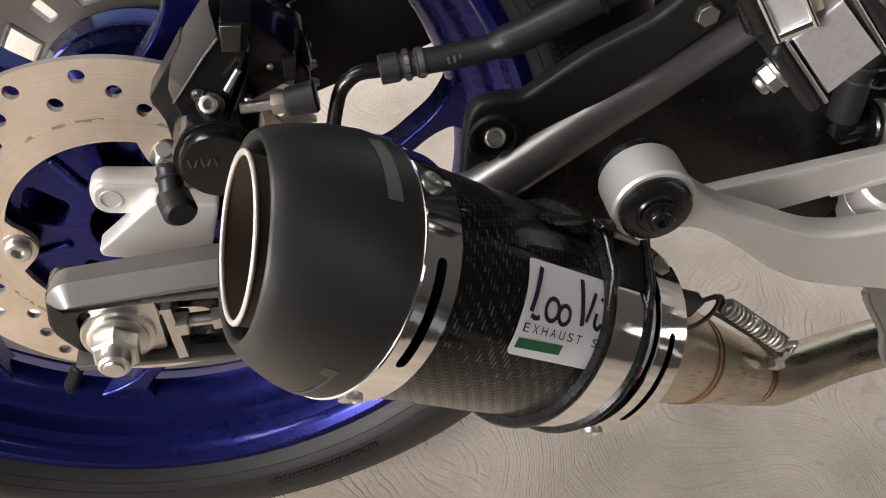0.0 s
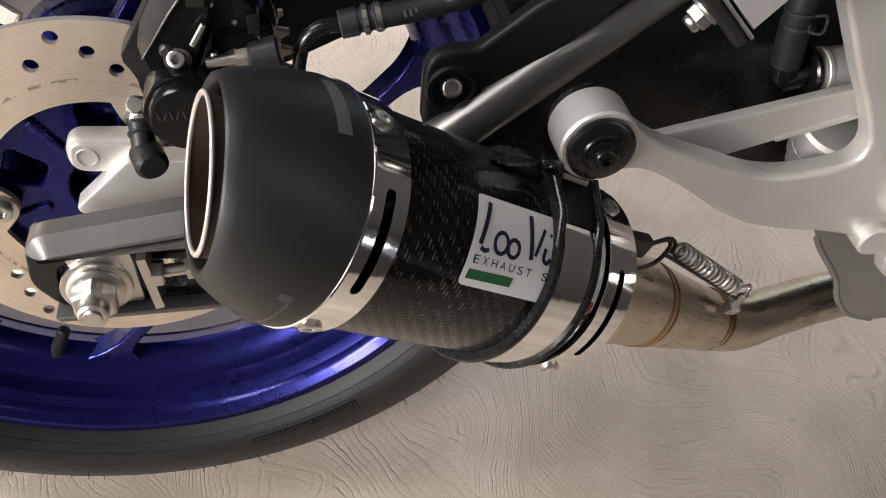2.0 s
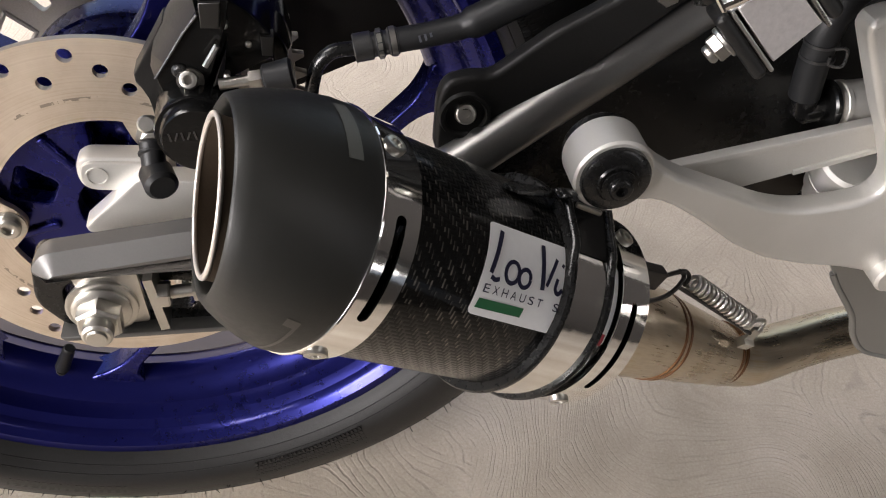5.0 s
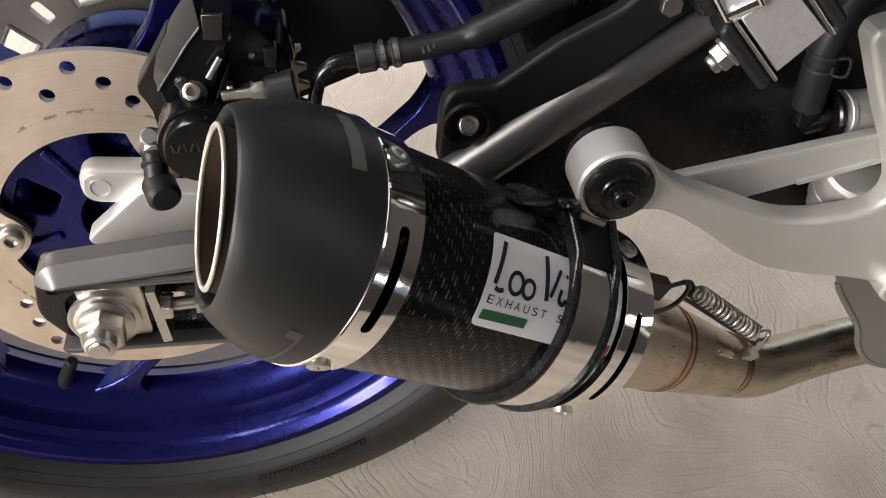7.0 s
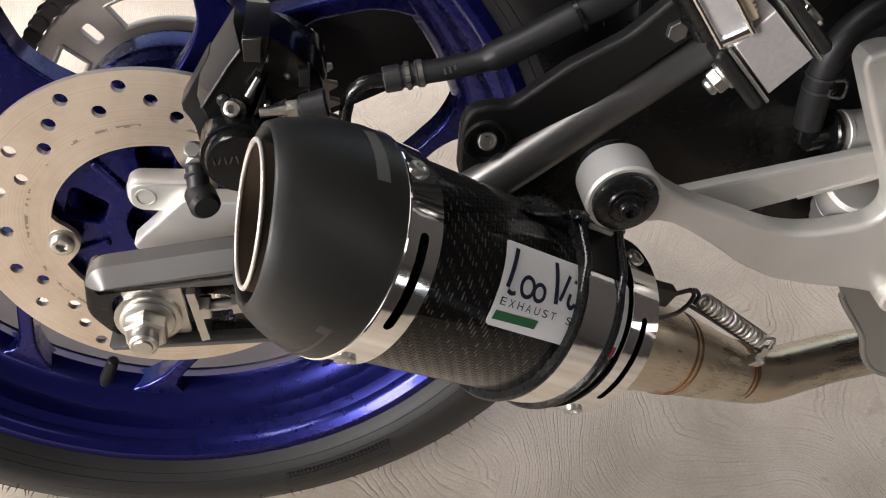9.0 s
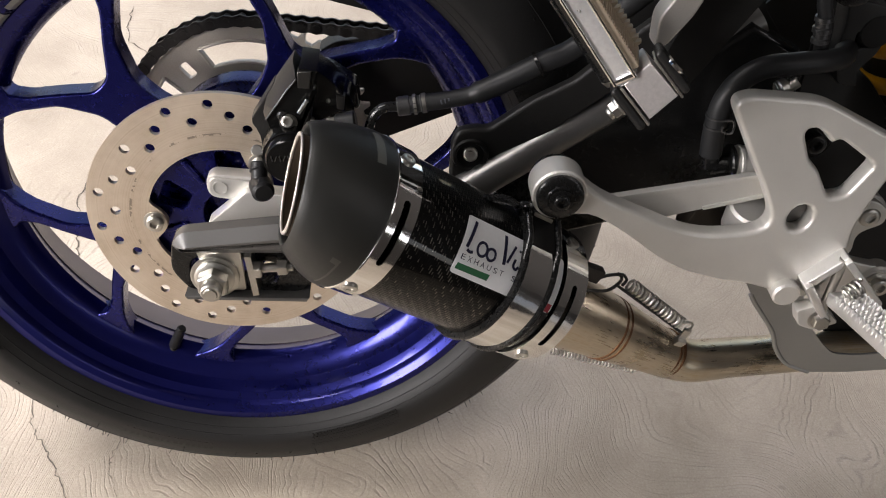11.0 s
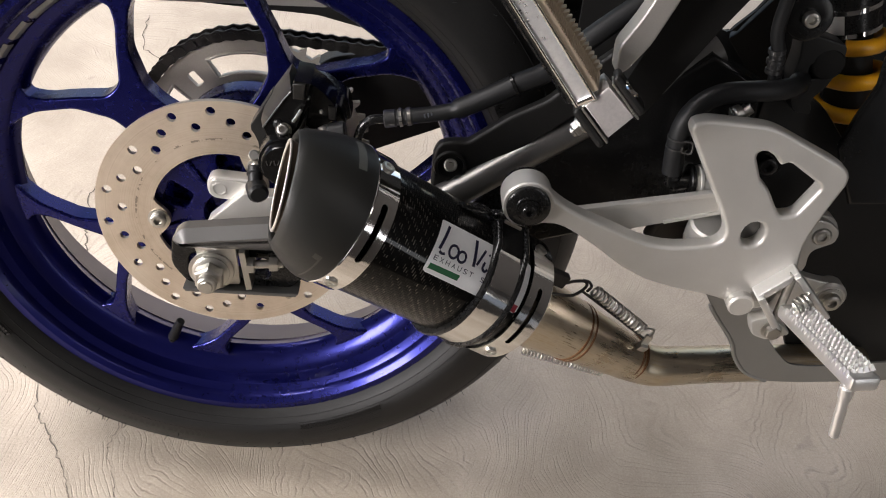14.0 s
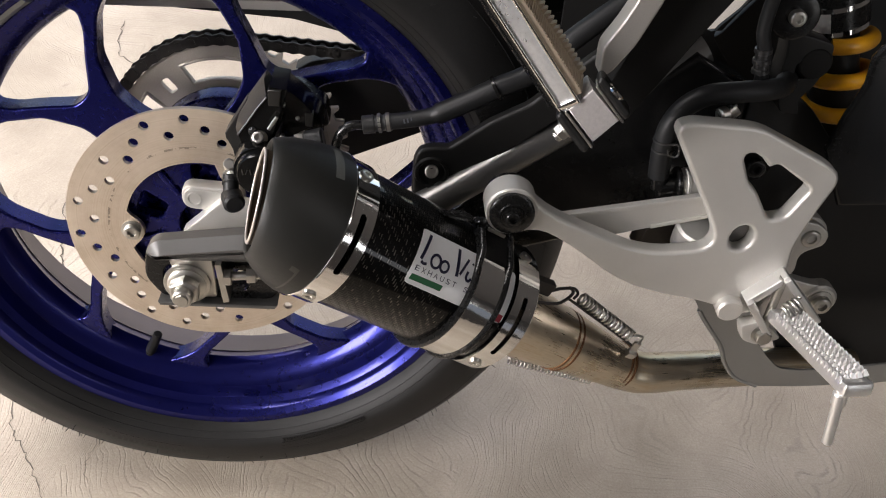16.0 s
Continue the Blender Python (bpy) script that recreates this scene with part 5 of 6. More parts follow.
def hanger_tilt(x, z):
    f = min(1.0, max(0.0, (0.345 - x) / 0.123))
    return -0.0175 * f * f * (3 - 2 * f)


bm = bmesh.new()
plate(bm, rounded(hang, 0.007, 2), -0.112, -0.098, [rounded(hole_b, 0.003, 2), hole_c], bevel=0.0030, tilt=hanger_tilt, seg=3, clamp=False, cuts=[0.23 + 0.012 * k for k in range(10)])
# straight brace behind the arm, with lips along its edges
plate(bm, [(0.2640, 0.1010), (0.3575, 0.1250), (0.3780, 0.1290), (0.3780, 0.1110), (0.3690, 0.1086), (0.3040, 0.0869), (0.2800, 0.0880)], -0.0975, -0.093, bevel=0.0010, clamp=False)
plate(bm, [(0.2640, 0.1014), (0.3570, 0.1253), (0.3770, 0.1290), (0.3770, 0.1250), (0.3585, 0.1216), (0.2665, 0.0980)], -0.0995, -0.0935, bevel=0.0010, clamp=False)
plate(bm, [(0.3300, 0.0985), (0.3680, 0.1112), (0.3770, 0.1140), (0.3770, 0.1108), (0.3695, 0.1084), (0.3310, 0.0958)], -0.0990, -0.0935, bevel=0.0010, clamp=False)

hanger = part("footrest_hanger", bm, SILVER, motorcycle, "satin silver cast footrest hanger")
# Plug darker than the casting: the bore's shade put into its colour.
bm = bmesh.new()
lathe(bm, (0.3921, -0.1000, 0.1019), (0, -1, 0), [(0, 0), (0, 0.013), (-0.003, 0.013), (-0.003, 0)], 24)
part("bore_plug", bm, GREY_STEEL, hanger, "grey bore plug darkened for the shade inside")
bm = bmesh.new()
lathe(bm, (eye[0], -0.1312, eye[1]), (0, 1, 0), [(0, 0.0115), (0, 0.0164), (0.0012, 0.0174), (0.0190, 0.0174), (0.0200, 0.0164), (0.0200, 0.0115)], 48, closed=True)
part("mount_eye", bm, SILVER, hanger)
bm = bmesh.new()
lathe(bm, (eye[0], -0.1362, eye[1]), (0, 1, 0), [(0, 0), (0, 0.0085), (0.0008, 0.0092), (0.0012, 0.0134), (0.0024, 0.0148), (0.0056, 0.0150), (0.0064, 0.0142), (0.0064, 0)], 48)
lathe(bm, (eye[0], -0.1122, eye[1]), (0, 1, 0), [(0, 0), (0, 0.0155), (0.004, 0.0165), (0.006, 0.0155), (0.006, 0)], 48)
part("rubber_mount", bm, BLACK_GLOSS, hanger, "black rubber mount washer")
bm = bmesh.new()
screw(bm, (eye[0], -0.1370, eye[1]), (0, -1, 0), 0.0050, 0.0042, flange=0.0074)
part("mount_bolt", bm, BLACK_GLOSS, hanger)
for p, r in (((0.4612, -0.075, 0.0864), 0.0075), ((0.4880, -0.082, 0.0300), 0.0075)):
    bm = bmesh.new()
    lathe(bm, (p[0], p[1] + 0.012, p[2]), (0, -1, 0), [(0, 0.0), (0, 0.0145), (0.01, 0.0145), (0.012, 0.0125), (0.012, 0)], 36)
    part("bolt_boss", bm, SILVER, hanger)
    bm = bmesh.new()
    screw(bm, p, (0, -1, 0), r, 0.007, flange=0.0105)
    part("hanger_bolt", bm, ZINC, hanger)
bm = bmesh.new()
screw(bm, (0.3888, -0.0985, 0.1525), (0, -1, 0), 0.0065, 0.006)
lathe(bm, (0.3888, -0.0945, 0.1525), (0, -1, 0), [(0, 0), (0, 0.0115), (0.004, 0.0115), (0.004, 0)], 32)
part("hanger_top_bolt", bm, BLACK_GLOSS, hanger)
bm = bmesh.new()
rod(bm, (0.3571, -0.088, 0.1749), (0.3701, -0.088, 0.1880), 0.0035, 14, 0.0006)
rod(bm, (0.3584, -0.088, 0.1815), (0.3644, -0.086, 0.1835), 0.0055, 18, 0.001)
part("clevis_pin", bm, ZINC, hanger)
bm = bmesh.new()
rod(bm, (0.4005, -0.098, 0.0435), (0.4000, -0.119, 0.0425), 0.0098, 28, 0.0015)
part("stop_stud", bm, SILVER, hanger)
for out in ([(0.4390, 0.100), (0.4505, 0.1005), (0.463, 0.1), (0.4745, 0.092), (0.4745, 0.0809), (0.4575, 0.0715), (0.4600, 0.056), (0.4552, 0.0480), (0.436, 0.064)],
            [(0.455, 0.050), (0.474, 0.0450), (0.489, 0.0440), (0.5000, 0.0340), (0.4990, 0.0200), (0.486, 0.0145), (0.46, 0.018)]):
    bm = bmesh.new()
    plate(bm, rounded(out, 0.007, 4), -0.08, -0.07, bevel=0.002)
    part("hanger_ear", bm, SILVER, hanger)

# heel guard
bm = bmesh.new()
plate(bm, rounded([(0.3783, 0.0389), (0.3928, 0.0179), (0.3993, 0.0087), (0.4203, -0.0166), (0.4292, -0.0342), (0.4429, -0.0494), (0.4632, -0.0571), (0.4949, -0.0552), (0.5615, -0.0459), (0.6337, -0.0275), (0.6257, -0.0111), (0.5569, -0.0257), (0.4961, -0.0370), (0.4758, -0.0365), (0.4619, -0.0246), (0.4465, -0.0078), (0.4318, 0.0219), (0.4223, 0.0435)], 0.006), -0.088, -0.0855, bevel=0.0006)
sweep(bm, smooth_path([(0.3928, -0.0868, 0.0179), (0.3993, -0.0868, 0.0087), (0.4203, -0.0868, -0.0166), (0.4292, -0.0868, -0.0342), (0.4429, -0.0868, -0.0494), (0.4632, -0.0868, -0.0571)], 6), 0.0020, 10)
part("heel_guard", bm, SHEET, motorcycle, "steel heel guard plate darkened for its dim reflection")

# rider's footpeg
bm = bmesh.new()
for p, q, w, y, h in (((0.4095, 0.0555), (0.4300, 0.0775), 0.006, -0.117, 0.014), ((0.4300, 0.0775), (0.4621, 0.0455), 0.0055, -0.119, 0.018),
                      ((0.4095, 0.0555), (0.4300, 0.0290), 0.0055, -0.119, 0.018)):
    box(bm, along((p[0], y, p[1]), (q[0], y, q[1])), (math.dist(p, q) + 0.005, w, h), 0.0015)
plate(bm, rounded([(0.404, 0.05), (0.43, 0.079), (0.452, 0.052), (0.43, 0.03)], 0.004), -0.112, -0.106)
peg = part("rider_footpeg", bm, ALLOY, motorcycle, "bright alloy rider footpeg with knurled grip")
bm = bmesh.new()
plate(bm, rounded([(0.4115, 0.03), (0.428, 0.036), (0.447, 0.02), (0.43, 0.012), (0.417, 0.016)], 0.004), -0.119, -0.108, bevel=0.002)
part("peg_lug", bm, SILVER, peg)
p0, p1 = Vector((0.4355, -0.122, 0.0467)), Vector((0.4505, -0.214, 0.0585))
bm = bmesh.new()
box(bm, along(p0, p1, (0, 0, 1)), ((p1 - p0).length, 0.022, 0.011), 0.003)
part("peg_body", bm, ALLOY, peg)
gm = along(p0, p1, (-0.25, 0, 1))


def small_piece(name, material, lo, hi, h):
    """A low tooth with a square foot and a smaller flat top."""
    bm = bmesh.new()
    base = [bm.verts.new((a * lo[0], b * lo[1], 0)) for a, b in ((-1, -1), (1, -1), (1, 1), (-1, 1))]
    tops = [bm.verts.new((a * hi[0], b * hi[1], h)) for a, b in ((-1, -1), (1, -1), (1, 1), (-1, 1))]
    for k in range(4):
        bm.faces.new([base[k], base[(k + 1) % 4], tops[(k + 1) % 4], tops[k]])
    bm.faces.new(tops)
    bmesh.ops.recalc_face_normals(bm, faces=bm.faces)
    me = bpy.data.meshes.new(name)
    bm.to_mesh(me)
    bm.free()
    me.materials.append(material)
    return me


tooth = small_piece("grip_tooth", ALLOY, (0.0019, 0.0020), (0.0003, 0.0005), 0.0044)
for i in range(19):
    for j in range(5):
        shared("grip_tooth", tooth, peg, gm @ pose(-0.037 + i * 0.0042, -0.0088 + j * 0.0044, 0.005))
bm = bmesh.new()
rod(bm, (0.442, -0.2085, 0.055), (0.4475, -0.213, 0.0098), 0.0036, 16, 0.0008)
rod(bm, (0.4425, -0.209, 0.052), (0.4435, -0.2098, 0.043), 0.0048, 16, 0.0006)
part("feeler_rod", bm, ALLOY, peg, "thin bright peg feeler rod")
bm = bmesh.new()
rod(bm, (0.428, -0.121, 0.02), (0.428, -0.121, 0.078), 0.0032, 14)
hexagon(bm, (0.4277, -0.1225, 0.0263), (0, -1, 0), 0.0062, 0.005, 0.008, 0.0015)
part("peg_pivot", bm, ZINC, peg)
bm = bmesh.new()
coil(bm, (0.431, -0.133, 0.056), (0.443, -0.129, 0.063), 0.005, 0.0011, 4, 8)
part("peg_spring", bm, ZINC, peg)

# passenger footpeg, folded up, on its bracket
q0 = Vector((0.2604, -0.1386, 0.1891))
ln = 0.115
gm = along(q0, q0 + Vector((-0.647, 0, 0.763)) * ln, (0, -1, 0)) @ Matrix.Rotation(radians(-14), 4, "X")
bm = bmesh.new()
box(bm, gm @ pose(0.011, 0, -0.001), (ln - 0.022, 0.0138, 0.021), 0.002)
ppeg = part("passenger_footpeg", bm, SATIN_CHROME, motorcycle, "chromed passenger footpeg folded up")
for s in (-1, 1):
    bm = bmesh.new()
    box(bm, gm @ pose(0.012, s * 0.0060, 0.0098), (ln - 0.026, 0.0020, 0.0036), 0.0008)
    part("peg_rail", bm, CHROME, ppeg)
    bm = bmesh.new()
    box(bm, gm @ pose(0.012 + s * (ln / 2 - 0.0150), 0, 0.0096), (0.0035, 0.0118, 0.0034), 0.0008)
    part("peg_rail", bm, CHROME, ppeg)
bm = bmesh.new()
sweep(bm, [gm @ Vector((-ln / 2 + 0.026, 0.0085, -0.002)), gm @ Vector((ln / 2 - 0.004, 0.0085, -0.002))], 0.0068, 20)
part("peg_underside", bm, BLACK_GLOSS, ppeg, "glossy black rounded underside")
# square hinge block, its corners A, B, C, D
cA, cB, cC, cD = Vector((0.2416, -0.1482, 0.2044)), Vector((0.2590, -0.1540, 0.1875)), Vector((0.2713, -0.1543, 0.2032)), Vector((0.2535, -0.1486, 0.2185))
bm = bmesh.new()
slab(bm, [cA, cD, cC, cB], -0.128, 0.0010)
part("peg_end_block", bm, DULL_ALLOY, ppeg, "bright square end block")
e1, e2 = (cB - cA).normalized(), (cC - cB).normalized()
mid = (cA + cB) / 2
for base, out in ((mid, -1), ((cC + cD) / 2, 1)):
    ear = Matrix((e1, e2 * out, e1.cross(e2 * out))).transposed().to_4x4()
    depth = 1 if ear.col[2].y > 0 else -1
    ear.translation = base + e2 * out * 0.0058
    bm = bmesh.new()
    box(bm, ear @ pose(-0.0005, 0, depth * 0.0075), (0.029, 0.0056, 0.019), 0.0026, 4)
    part("peg_fork", bm, BLACK, ppeg, "black rounded fork ear")
    ear.translation = base + e2 * out * 0.0020
    bm = bmesh.new()
    box(bm, ear @ pose(0.0010, 0, depth * 0.0080), (0.027, 0.0016, 0.018), 0.0006)
    part("peg_shim", bm, ZINC, ppeg, "thin bright shim")
nb = cA.lerp(cB, 0.42) - e2 * 0.0080 + Vector((0, 0.006, 0))
bm = bmesh.new()
rod(bm, nb, nb - e2 * 0.0020, 0.0062, 24, 0.0004)
hexagon(bm, nb - e2 * 0.0020, -e2, 0.0053, 0.0042)
rod(bm, nb - e2 * 0.0060, nb - e2 * 0.0090, 0.0036, 18, 0.0008)
part("peg_nut", bm, ZINC, ppeg)
bm = bmesh.new()
wb = cD.lerp(cC, 0.45) + e2 * 0.0078 + Vector((0, 0.003, 0))
lathe(bm, wb, e2, [(0, 0), (0, 0.0062), (0.0012, 0.0062), (0.0024, 0.005), (0.0024, 0)], 28)
part("peg_washer", bm, CHROME, ppeg)
bm = bmesh.new()
box(bm, gm @ pose(0.014, -0.0084, -0.001), (ln - 0.030, 0.0035, 0.020), 0.0008)
part("peg_tread", bm, TREAD, ppeg, "ribbed tread face with a tan floor reflection painted in")
tread = small_piece("tread_tooth", TREAD, (0.0016, 0.0024), (0.0004, 0.0018), 0.0036)
for i in range(22):
    shared("tread_tooth", tread, ppeg, gm @ pose(-ln / 2 + 0.034 + i * 0.0034, -0.0100, -0.0085) @ Matrix.Rotation(radians(90), 4, "X"))
ridge = small_piece("tread_ridge", TREAD, (0.0006, 0.0070), (0.0003, 0.0068), 0.0007)
for i in range(37):
    shared("tread_ridge", ridge, ppeg, gm @ pose(-ln / 2 + 0.033 + i * 0.0021, -0.0100, 0.0018) @ Matrix.Rotation(radians(90), 4, "X"))
bm = bmesh.new()
plate(bm, rounded([(0.262, 0.216), (0.2605, 0.2344), (0.2687, 0.25), (0.2741, 0.2631), (0.285, 0.31), (0.302, 0.31), (0.2897, 0.2648), (0.2796, 0.2371), (0.2685, 0.2188)], 0.004, 3), -0.124, -0.108, bevel=0.005, seg=3)
part("peg_bracket", bm, CAST_GREY, ppeg, "dull grey cast bracket arm")
bm = bmesh.new()
plate(bm, rounded([(0.2718, 0.1914), (0.2881, 0.1762), (0.2936, 0.1806), (0.3268, 0.2423), (0.3415, 0.2672), (0.2962, 0.2621)], 0.004), -0.102, -0.09, bevel=0.002)
part("frame_plate", bm, BLACK_FLAT, ppeg)

# brake master cylinder, hose and clamp
bm = bmesh.new()
sweep(bm, smooth_path([(0.3324, -0.08, 0.1286), (0.3299, -0.08, 0.1481), (0.3301, -0.08, 0.1667), (0.3365, -0.08, 0.1817), (0.3498, -0.08, 0.1921), (0.3697, -0.08, 0.1964), (0.3900, -0.076, 0.1980), (0.4050, -0.066, 0.1975), (0.4170, -0.046, 0.1950)], 8), 0.0073, 18)
mhose = part("reservoir_hose", bm, HOSE, motorcycle, "black rubber reservoir hose with spring clamp")
bm = bmesh.new()
for dz in (-0.0036, 0.0036):
    lathe(bm, (0.3300 - dz * 0.1, -0.08, 0.1535 + dz), (-0.1, 0, 1), [(-0.0007, 0.0070), (-0.0007, 0.0081), (0.0007, 0.0081), (0.0007, 0.0070)], 28)
sweep(bm, smooth_path([(0.3318, -0.0878, 0.1575), (0.3370, -0.0892, 0.1580), (0.3378, -0.0895, 0.1500), (0.3320, -0.0880, 0.1497), (0.3312, -0.0880, 0.1535)], 4), 0.0008, 8)
part("hose_clamp", bm, GUNMETAL, mhose, "spring steel wire clamp")
bm = bmesh.new()
rod(bm, (0.3330, -0.08, 0.1310), (0.3360, -0.079, 0.1190), 0.0062, 20, 0.001)
rod(bm, (0.3340, -0.079, 0.1200), (0.3480, -0.078, 0.1228), 0.0070, 20, 0.001)
rod(bm, (0.3462, -0.078, 0.1225), (0.3500, -0.078, 0.1229), 0.0122, 28, 0.0010)
part("hose_elbow", bm, BLACK_GLOSS, mhose)
bm = bmesh.new()
rod(bm, (0.3495, -0.078, 0.1229), (0.3680, -0.078, 0.1250), 0.0108, 32, 0.001)
lathe(bm, (0.3495, -0.078, 0.1229), (1, 0, 0.11), [(0.0035, 0.0108), (0.004, 0.0114), (0.006, 0.0114), (0.0065, 0.0108)], 32)
master = part("brake_master_cylinder", bm, SILVER, motorcycle, "silver cast brake master cylinder")
bm = bmesh.new()
lathe(bm, (0.3735, -0.078, 0.0640), (-0.06, -0.28, 1), [(0, 0), (0, 0.0125), (0.0015, 0.0140), (0.0085, 0.0140), (0.0095, 0.0166), (0.0165, 0.0169), (0.0168, 0.0166), (0.0174, 0.0166), (0.0182, 0.0169), (0.0290, 0.0166), (0.0310, 0.0148), (0.0320, 0)], 36)
union = part("lower_union", bm, SILVER, master, "silver cast hexagonal union")
bm = bmesh.new()
hexagon(bm, (0.3728, -0.0745, 0.0520), (-0.06, -0.28, 1), 0.0128, 0.011)
part("union_foot", bm, BLACK_GLOSS, master)
bm = bmesh.new()
coil(bm, (0.3575, -0.086, 0.1815), (0.3700, -0.086, 0.1850), 0.0042, 0.0010, 4, 8)
part("return_spring", bm, GUNMETAL, master, "small steel return spring")
bm = bmesh.new()
plate(bm, rounded([(0.3375, 0.0500), (0.3440, 0.0722), (0.3600, 0.0790), (0.3900, 0.0850), (0.3900, 0.0450), (0.3620, 0.0480)], 0.004), -0.060, -0.040, bevel=0.002)
part("pivot_cover", bm, BROWN_BLACK, motorcycle, "brownish black swingarm pivot cover")

# shock absorber with yellow spring
s0, s1 = Vector((0.4515, 0.0, 0.2455)), Vector((0.494, 0.0, 0.1365))
d = (s1 - s0).normalized()
bm = bmesh.new()
coil(bm, s0 + d * 0.030, s1 + d * 0.018, 0.0258, 0.0060, 3.7, 12, 26, -1, 115)
shock = part("shock_absorber", bm, YELLOW, motorcycle, "rear shock absorber with a yellow coil spring")
bm = bmesh.new()
rod(bm, s0 + d * 0.02, s1 + d * 0.05, 0.0175, 28)
part("damper_body", bm, BLACK, shock)
bm = bmesh.new()
for k in (0.002, 0.020):
    lathe(bm, s0 + d * k, d, [(0, 0.0175), (0, 0.0252), (0.0035, 0.0252), (0.0035, 0.0175)], 40, closed=True)
part("preload_collar", bm, CHROME, shock)
bm = bmesh.new()
lathe(bm, s0 + d * 0.005, d, [(0, 0.0244), (0.0002, 0.0249), (0.0148, 0.0249), (0.015, 0.0244)], 24, arc=(116, 205))
part("preload_sleeve", bm, ALLOY, shock, "bare bright strip of the collar")
bm = bmesh.new()
lathe(bm, s0 - d * 0.06, d, [(0, 0), (0, 0.0245), (0.083, 0.0245), (0.083, 0.0)], 40)
part("shock_top", bm, BLACK_GLOSS, shock)

# brake light switch bracket and wire near the shock
bm = bmesh.new()
lathe(bm, (0.4007, -0.055, 0.2443), (0, -1, 0), [(0, 0), (0, 0.0165), (0.004, 0.0165), (0.005, 0.015), (0.005, 0.008), (0.0045, 0)], 36)
eyelet = part("link_eye", bm, BLACK_GLOSS, motorcycle, "black round link eye with a screw")
bm = bmesh.new()
screw(bm, (0.4007, -0.06, 0.2443), (0, -1, 0), 0.0055, 0.0055)
part("eye_screw", bm, ZINC, eyelet)
bm = bmesh.new()
sweep(bm, smooth_path([(0.377, -0.07, 0.27), (0.3773, -0.07, 0.2379), (0.384, -0.07, 0.22), (0.388, -0.068, 0.2)], 6), 0.0046, 14)
part("cable_boot", bm, HOSE, eyelet)
bm = bmesh.new()
lathe(bm, (0.3815, -0.07, 0.2245), (0.16, 0, -1), [(0, 0.0046), (0, 0.0058), (0.003, 0.0058), (0.0036, 0.0048), (0.0066, 0.0048), (0.0072, 0.0060), (0.0102, 0.0060), (0.0108, 0.0048), (0.0138, 0.0048), (0.0144, 0.0057), (0.017, 0.0057), (0.0175, 0.0046)], 20)
part("cable_fitting", bm, GUNMETAL, eyelet, "ribbed metal cable fitting")

# dark frame and engine parts behind
bm = bmesh.new()
plate(bm, rounded([(0.40, 0.20), (0.405, 0.07), (0.44, 0.055), (0.468, 0.03), (0.498, -0.057), (0.516, -0.084), (0.72, -0.062), (0.72, 0.16), (0.55, 0.145), (0.5, 0.12), (0.45, 0.17)], 0.01), -0.034, -0.028, bevel=0.002)
part("engine_case", bm, BLACK, motorcycle, "dark black engine and frame side")
bm = bmesh.new()
plate(bm, rounded([(0.255, 0.32), (0.262, 0.16), (0.285, 0.052), (0.32, 0.048), (0.352, 0.056), (0.365, 0.05), (0.40, 0.065), (0.42, 0.10), (0.41, 0.165), (0.371, 0.207), (0.397, 0.238), (0.40, 0.32)], 0.008), -0.002, 0.002, [[(0.3600, 0.2125), (0.3700, 0.2090), (0.3786, 0.2100), (0.3809, 0.2147), (0.3943, 0.2381), (0.3930, 0.2520), (0.3840, 0.2520), (0.3765, 0.2385)]], bevel=0.0008)
part("inner_mudguard", bm, BLACK, motorcycle, "black plastic inner mudguard")
# Added plate that fills the dark gap behind the shock.
bm = bmesh.new()
plate(bm, rounded([(0.388, 0.086), (0.366, 0.149), (0.412, 0.179), (0.436, 0.215), (0.45, 0.32), (0.75, 0.32), (0.75, 0.05), (0.45, 0.05)], 0.006), 0.08, 0.09, bevel=0.002)
part("black_backing", bm, BLACK, motorcycle, "plain black backing plate behind the shock")
bm = bmesh.new()
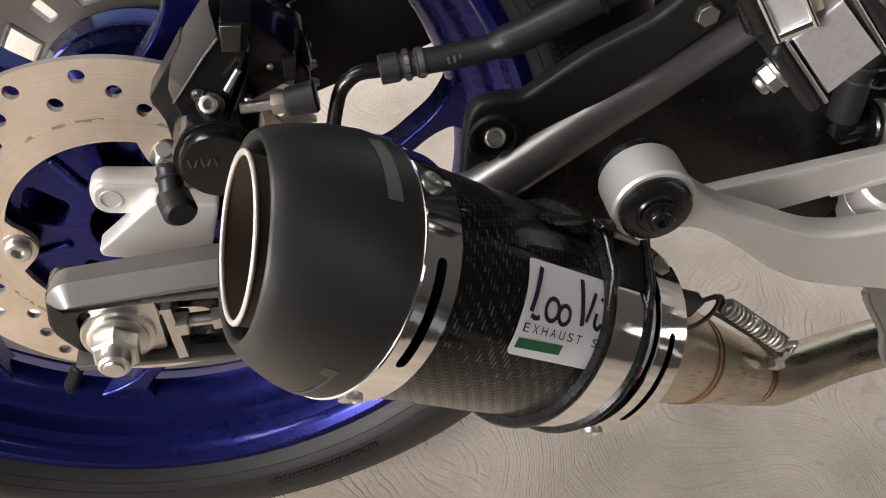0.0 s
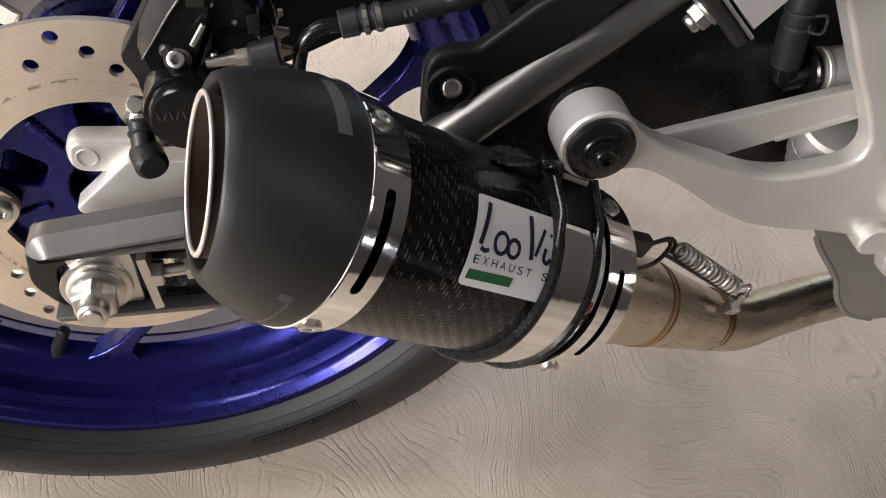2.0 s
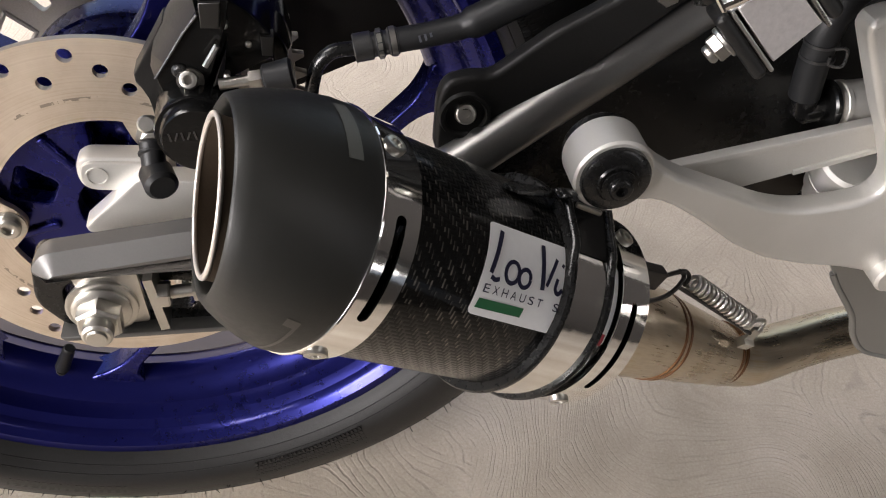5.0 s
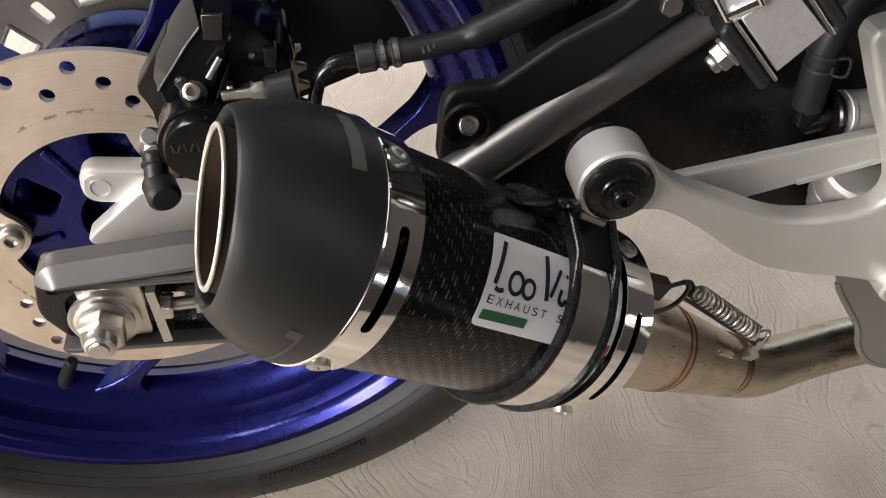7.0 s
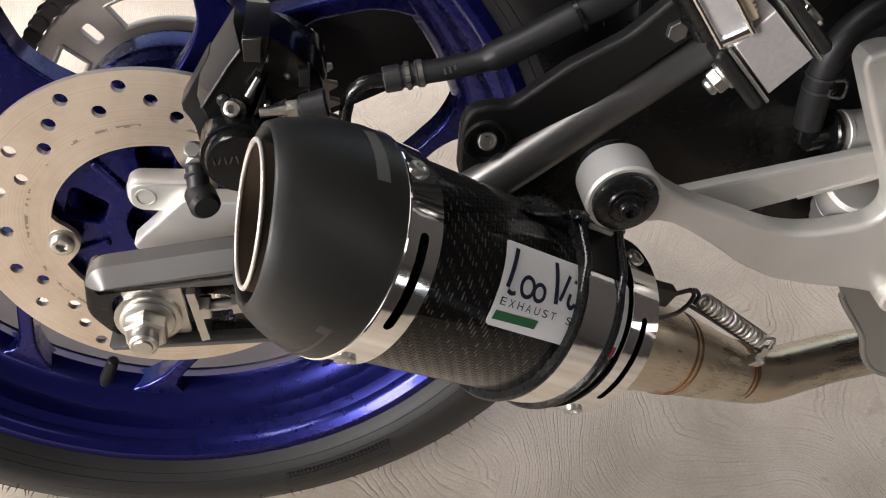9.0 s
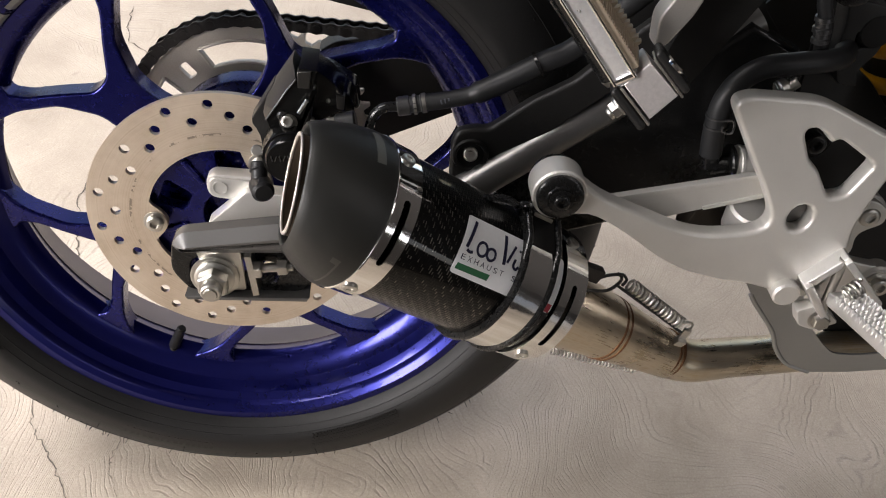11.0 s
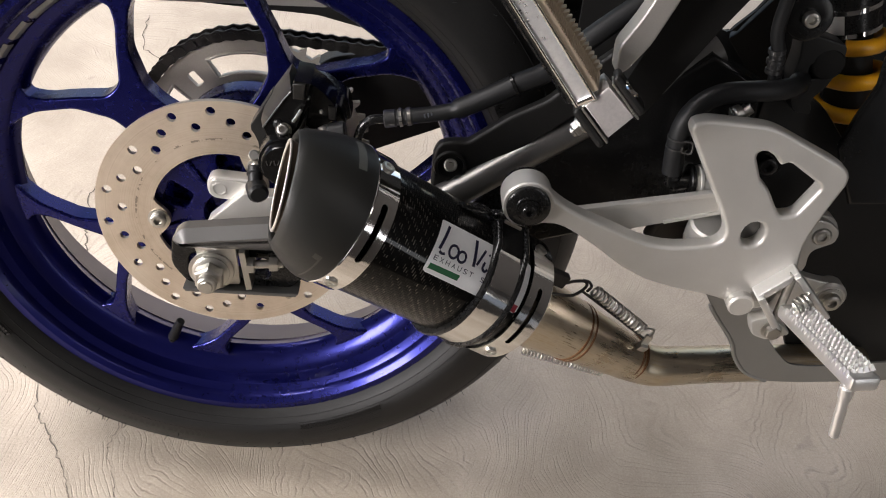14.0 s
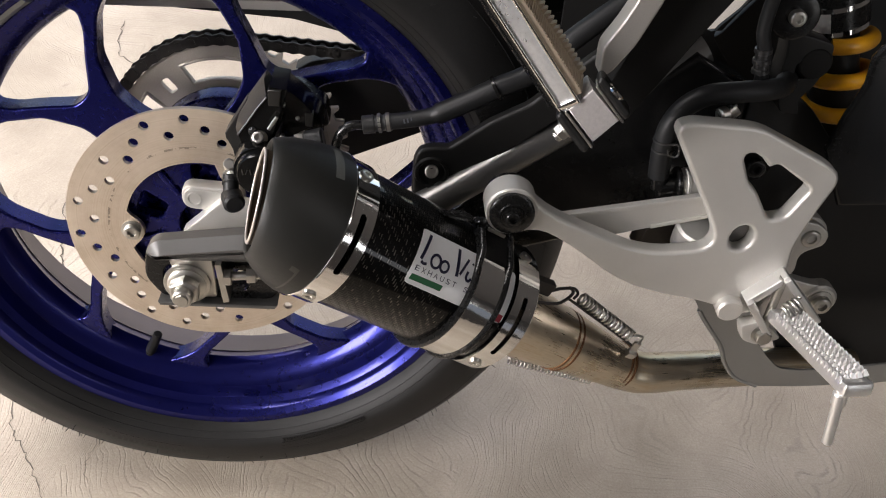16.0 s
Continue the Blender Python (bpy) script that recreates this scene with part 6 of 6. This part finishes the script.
plate(bm, rounded([(-0.13, 0.137), (0.056, 0.137), (0.123, 0.125), (0.3, 0.17), (0.3, 0.2), (0.12, 0.165), (-0.13, 0.160)], 0.004), YS - 0.014, YS + 0.012, bevel=0.003)
guard = part("chain_guard", bm, BLACK, motorcycle, "black plastic chain guard")
# Grey strip laid on as the light caught by the guard's top.
bm = bmesh.new()
plate(bm, [(-0.1388, 0.1424), (-0.1033, 0.1403), (0.0637, 0.1551), (0.0761, 0.1539), (0.0639, 0.1467), (-0.1029, 0.1350), (-0.1399, 0.1336)], YS - 0.018, YS - 0.0145, bevel=0.001)
part("guard_lit_top", bm, CAST_GREY, guard, "grey strip standing in for the lit top of the guard")
bm = bmesh.new()
plate(bm, [(0.4711, 0.2364), (0.4636, 0.2216), (0.4659, 0.2024), (0.4598, 0.1761), (0.4561, 0.1507), (0.4829, 0.1052), (0.5441, 0.1117)], -0.062, -0.055, bevel=0.003)
part("frame_cover", bm, BLACK_GLOSS, motorcycle, "glossy black frame cover beside the shock")
# Unseen seat and tail, roughly shaped, added to block light from the floor.
bm = bmesh.new()
plate(bm, rounded([(-0.34, 0.56), (-0.30, 0.60), (0.0, 0.53), (0.3, 0.49), (0.8, 0.56), (0.95, 0.44), (0.55, 0.37), (0.25, 0.38), (0.0, 0.43)], 0.03, 4), -0.07, 0.19, bevel=0.02, seg=3)
part("seat_shade_block", bm, BLACK, motorcycle, "unseen black seat and tail block added to shade the floor")
bm = bmesh.new()
plate(bm, rounded([(0.405, 0.23), (0.4236, 0.2285), (0.4400, 0.2246), (0.4415, 0.2122), (0.4366, 0.1936), (0.4285, 0.1821), (0.4329, 0.1704), (0.4181, 0.1712), (0.4085, 0.1927), (0.4088, 0.2131)], 0.004), -0.05, -0.03, [rounded([(0.4185, 0.2085), (0.4290, 0.2095), (0.4285, 0.1990), (0.4195, 0.1975)], 0.002, 2)], bevel=0.002)
part("shock_linkage", bm, BLACK, motorcycle, "black linkage arm before the shock spring")
bm = bmesh.new()
lathe(bm, (0.4311, -0.030, 0.2097), (0, -1, 0), [(0, 0), (0, 0.0125), (0.018, 0.0125), (0.021, 0.0105), (0.021, 0)], 32)
part("linkage_boss", bm, BLACK_FLAT, motorcycle, "dull black linkage boss")
